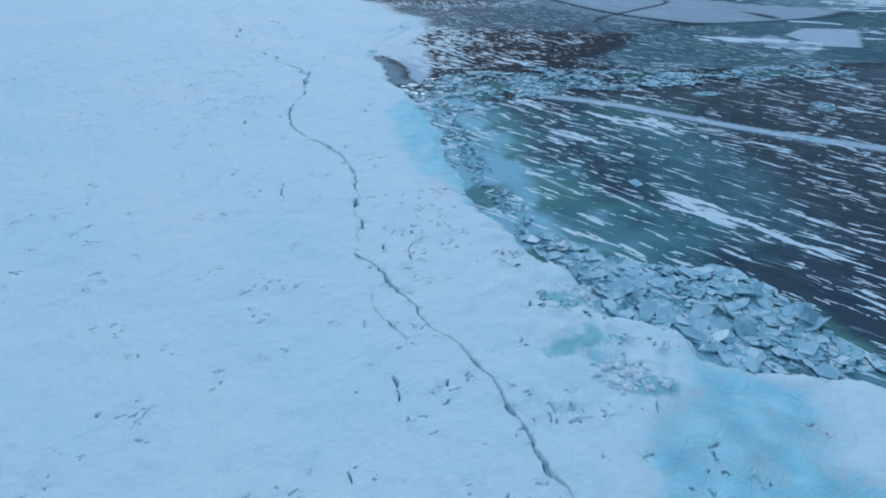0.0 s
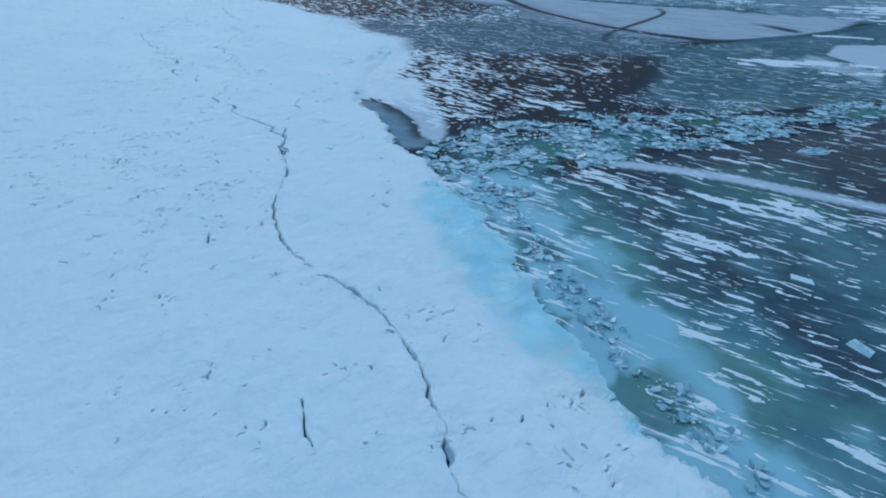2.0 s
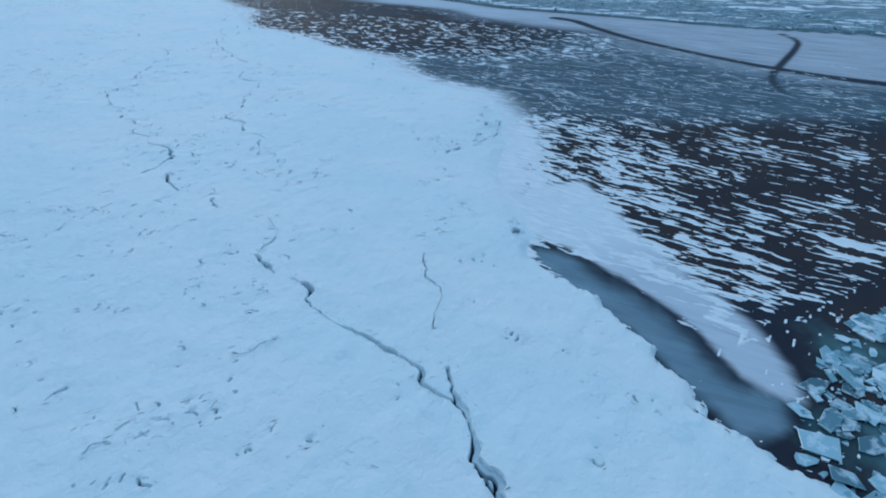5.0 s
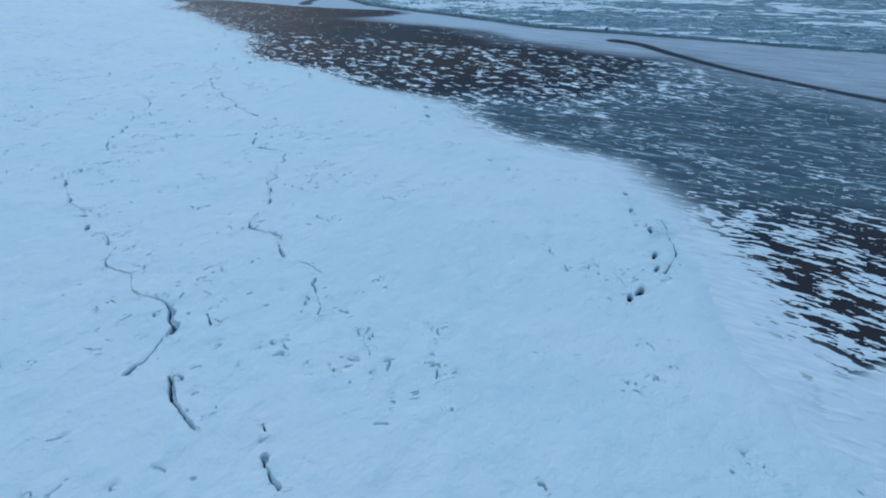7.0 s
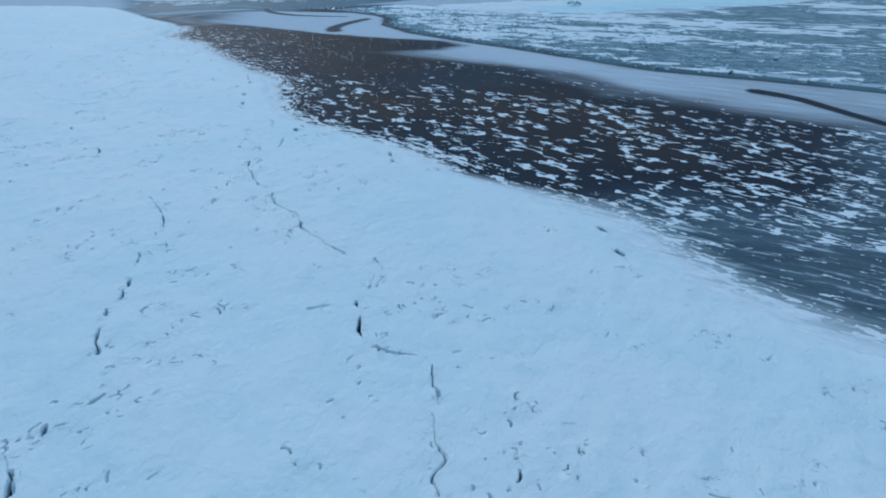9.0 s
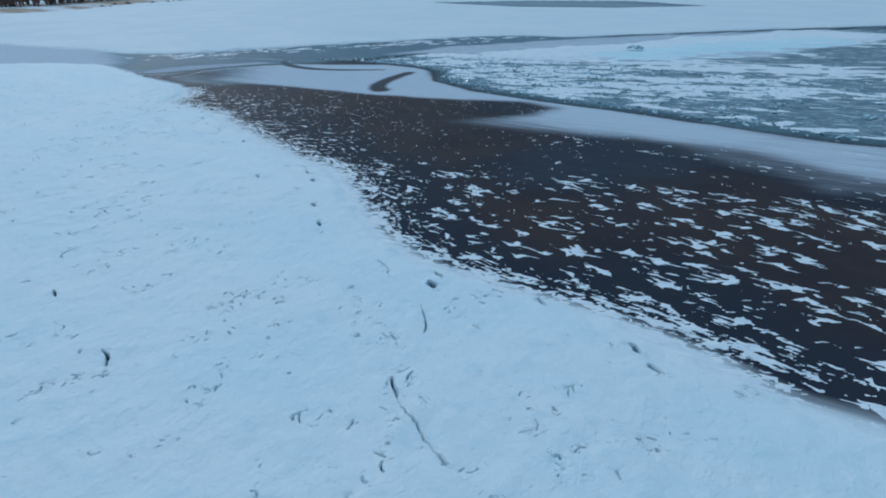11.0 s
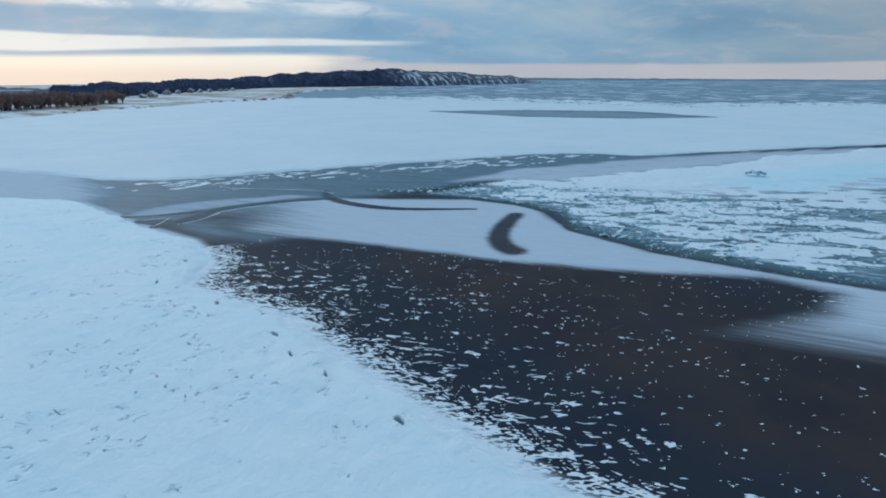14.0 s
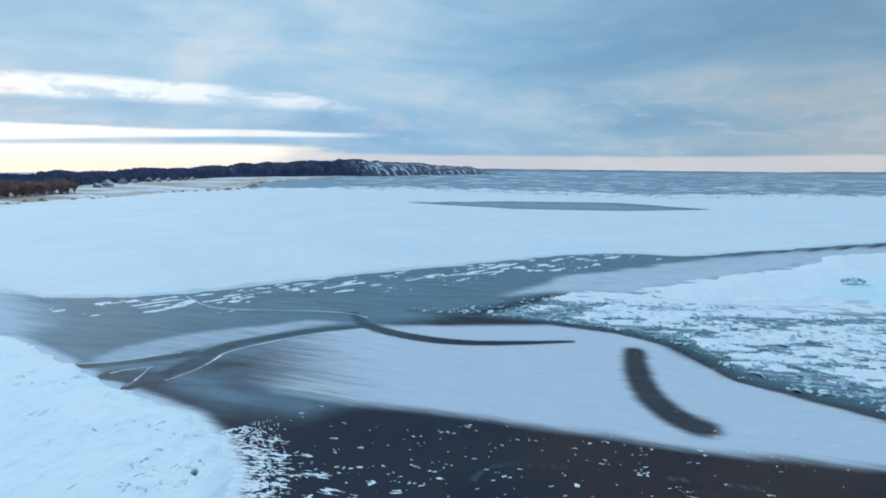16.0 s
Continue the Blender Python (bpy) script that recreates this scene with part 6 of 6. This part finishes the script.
def ground_z(x, y):
    """Height of the beach under a thing."""
    return float(BEACH[np.argmin((BEACH[:, 0] - x) ** 2 + (BEACH[:, 1] - y) ** 2), 2])


rng = random.Random(77)
kinds = [bare_tree(rng) for _ in range(4)]
spots = []
for k in range(300):
    x = rng.uniform(-60, 46)
    y = float(np.interp(x, [-60, -8, 46], [420, 417, 478])) + rng.random() ** 1.3 * 24
    spots.append((x, y))
for k, (x, y) in enumerate(spots):
    s = rng.uniform(0.95, 1.5)
    m = pose(x, y, ground_z(x, y), 0, 0, rng.uniform(0, 360)) @ Matrix.Diagonal((s, s, s * rng.uniform(0.8, 1.1), 1))
    if k < len(kinds):
        kinds[k].matrix_basis = m
    else:
        copy_thing(kinds[k % 4], Matrix.Identity(4)).matrix_basis = m
tree = evergreen(rng)
for k, (x, y) in enumerate([(52, 562), (55.5, 568), (59, 566), (62, 574), (48, 556), (99, 628), (104, 634), (110, 642), (70, 590), (84, 606), (125, 690), (134, 700), (150, 724), (76, 600)]):
    s = rng.uniform(0.7, 1.05)
    m = pose(x, y, ground_z(x, y), 0, 0, rng.uniform(0, 360)) @ Matrix.Diagonal((s, s, s, 1))
    if k == 0:
        tree.matrix_basis = m
    else:
        copy_thing(tree, Matrix.Identity(4)).matrix_basis = m

pale = house(6.4, 6.0, 2.7, SIDING, ROOF, "pale clapboard house with a snowy gable roof")
brown = house(5.6, 5.4, 2.5, BRICK, ROOF, "brown house with a snowy gable roof")
dark = house(7.2, 6.0, 2.6, SIDING, DARK_ROOF, "pale house with a dark shingle roof")
HOUSES = [(pale, 74, 562), (dark, 91, 604), (pale, 104, 629), (brown, 119, 655), (pale, 130, 669), (pale, 142, 686), (dark, 156, 702), (pale, 166, 720), (pale, 178, 740),
          (brown, 66, 548), (pale, 216, 812), (brown, 255, 868), (pale, 286, 900), (brown, -4, 470), (dark, 14, 482), (pale, 27, 492), (brown, -28, 468), (pale, 4, 490)]
placed = set()
for thing, x, y in HOUSES:
    m = pose(x, y, ground_z(x, y) + 0.05, 0, 0, -18 + rng.uniform(-35, 35)) @ Matrix.Diagonal((0.72, 0.72, 0.72, 1))
    if thing in placed:
        copy_thing(thing, m)
    else:
        placed.add(thing)
        thing.matrix_basis = m


def boiler_house():
    root = tagged(new("boiler_house"), "flat grey works building with a tall stack", "building")
    bm = bmesh.new()
    box(bm, -7, 7, -5, 5, -1, 5.4)
    part("wall", bm, METAL, root)
    bm = bmesh.new()
    box(bm, -7.3, 7.3, -5.3, 5.3, 5.4, 5.8)
    part("roof", bm, ROOF, root)
    for k in range(4):
        bm = bmesh.new()
        box(bm, -5.6 + 3.2 * k, -4.0 + 3.2 * k, -5.06, -4.98, 2.4, 4.0)
        part("window", bm, PANE, root)
    bm = bmesh.new()
    limb(bm, (-16, 4, -1), (-16, 4, 9.5), 0.9, 0.6, 12)
    part("stack", bm, METAL, root)
    root.matrix_basis = pose(2, 500, ground_z(2, 500), 0, 0, 8)
    bm = bmesh.new()
    r = random.Random(3)
    for k in range(46):
        u = k / 45
        at = Vector((-14 - 13 * u ** 1.2, 504 + 2 * u, 10.3 + 5.5 * u ** 0.6 - 2.5 * u * u))
        s = 0.5 + 1.5 * u
        got = bmesh.ops.create_icosphere(bm, subdivisions=2, radius=s)["verts"]
        sh = Vector((r.uniform(-1, 1), r.uniform(-1, 1), r.uniform(-0.7, 0.7))) * s * 0.6
        for v in got:
            v.co = v.co * (0.8 + 0.5 * noise.noise(v.co * 0.8 + sh * 3)) + at + sh
    plume = part("smoke_plume", bm, VAPOUR)
    tagged(plume, "white vapour drifting from the works stack", "smoke")


boiler_house()


# ---- floes out on the open lake, and the low coast on the horizon ----
def build_floes():
    rng = random.Random(55)
    bm = bmesh.new()
    for k in range(900):
        a = radians(rng.uniform(30, 82))
        d = 330 * (10 ** rng.uniform(0, 1.05))
        x, y = d * math.sin(a), 158 + d * math.cos(a)
        r, n = d * rng.uniform(0.004, 0.020), 7
        c = rng.uniform(0.3, 1.0)
        ring = []
        for i in range(n):
            b = 6.283 * (i + rng.uniform(-0.3, 0.3)) / n
            s = rng.uniform(0.6, 1.1)
            u, v = r * s * math.cos(b), r * s * math.sin(b) * c
            ring.append((x + u * math.cos(a) + v * math.sin(a), y - u * math.sin(a) + v * math.cos(a)))
        low, top = [bm.verts.new((p, q, -0.1)) for p, q in ring], [bm.verts.new((p * 0.999 + x * 0.001, q * 0.999 + y * 0.001, rng.uniform(0.15, 0.35))) for p, q in ring]
        bm.faces.new(top)
        for i in range(n):
            bm.faces.new((low[i], low[(i + 1) % n], top[(i + 1) % n], top[i]))
    tagged(part("ice_floes", bm, DRIFT), "pale snow-covered floes on the open lake", "ice", kind="stuff")


build_floes()
az = np.linspace(40, 100, 300)
rows = np.array([0.0, 60.0, 200.0])
D = 4500 + rows[None] + 0 * az[:, None]
hh = np.interp(az, [40, 46, 55, 70, 74, 82, 100], [22, 15, 12, 6, 12, 15, 10]) * (0.7 + 0.6 * fbm(az * 1.2, az * 0, 121, 4))
Z = np.stack([0 * hh - 1, hh, 0 * hh - 1], 1)
co = np.stack([D * np.sin(np.radians(az))[:, None], 158 + D * np.cos(np.radians(az))[:, None], Z], -1).reshape(-1, 3)
i = (np.arange(len(az) - 1)[:, None] * 3 + np.arange(2)[None]).ravel()
# the coast's pale blue-grey carries painted distance haze
tagged(new("far_coast", mesh_from("far_coast", co, np.stack([i, i + 3, i + 4, i + 1], 1), {}, plain("hazy_coast", (0.12, 0.17, 0.23), (0.20, 0.25, 0.31), 0.002, 0.95))),
       "low hazy coast along the horizon", "coast", kind="structure")

# ---- a thrust-up block on the far bank ----
block = tagged(new("ice_block"), "tilted dark-sided ice block on the snow bank", "ice block")
for k, (dx, dy, s, tx, ty, rz) in enumerate([(0, 0, 1.7, 24, 8, 20), (0.7, -0.5, 1.3, 14, -12, 80), (-0.7, 0.5, 1.2, 12, 10, 140)]):
    ob = new("ice_slab", SLABS[k])
    ob.parent = block
    ob.matrix_basis = pose(dx, dy, 0.35, tx, ty, rz) @ Matrix.Diagonal((s, s, 0.35, 1))
block.location = (82, 184, 0.35)


# ---- ice pushed up along the outer rim of the plain, and wrack along the beach ----
def lumpy(bm, at, sx, sy, sz, rng):
    got = bmesh.ops.create_icosphere(bm, subdivisions=2, radius=0.5)["verts"]
    o = Vector((rng.random() * 90, rng.random() * 90, 0))
    for v in got:
        k = 0.75 + 0.7 * noise.noise(v.co * 2.6 + o)
        v.co = Vector((v.co.x * sx * k + at[0], v.co.y * sy * k + at[1], v.co.z * sz * k + at[2]))


def build_pressure_ridge():
    rng = random.Random(63)
    bm = bmesh.new()
    line = np.array(rounded([(205, 500), (248, 440), (258, 366), (284, 314), (345, 282), (420, 222)], 8))
    for k in range(330):
        f = rng.random() * (len(line) - 1.01)
        i = int(f)
        x, y = line[i] + (line[i + 1] - line[i]) * (f - i)
        g = max(0.0, 0.5 + 0.9 * noise.noise((x * 0.02, y * 0.02, 7.0)))
        s = rng.uniform(2.0, 7.0) * (0.4 + g)
        lumpy(bm, (x + rng.gauss(-2, 6), y + rng.gauss(-2, 6), 0.25), s * 1.6, s * 1.2, s * rng.uniform(0.20, 0.48), rng)
    tagged(part("pressure_ridge", bm, DRIFT), "white heaps of pushed-up ice along the plain", "ice ridge", kind="stuff")


def build_wrack():
    rng = random.Random(64)
    bm = bmesh.new()
    q, nrm = along_shore(900)
    for k in range(520):
        i = rng.randrange(120, 700)
        if noise.noise((i * 0.05, 2.0, 0.0)) < -0.15:
            continue
        p = q[i] + nrm[i] * rng.gauss(3.0, 2.5)
        s = rng.uniform(0.5, 1.6)
        clump(bm, (p[0], p[1], -0.2), s * 1.3, s * rng.uniform(0.7, 1.2), rng)
    tagged(part("beach_wrack", bm, TWIGS), "dark driftwood and dead grass along the beach", "driftwood", kind="stuff")


build_pressure_ridge()
build_wrack()
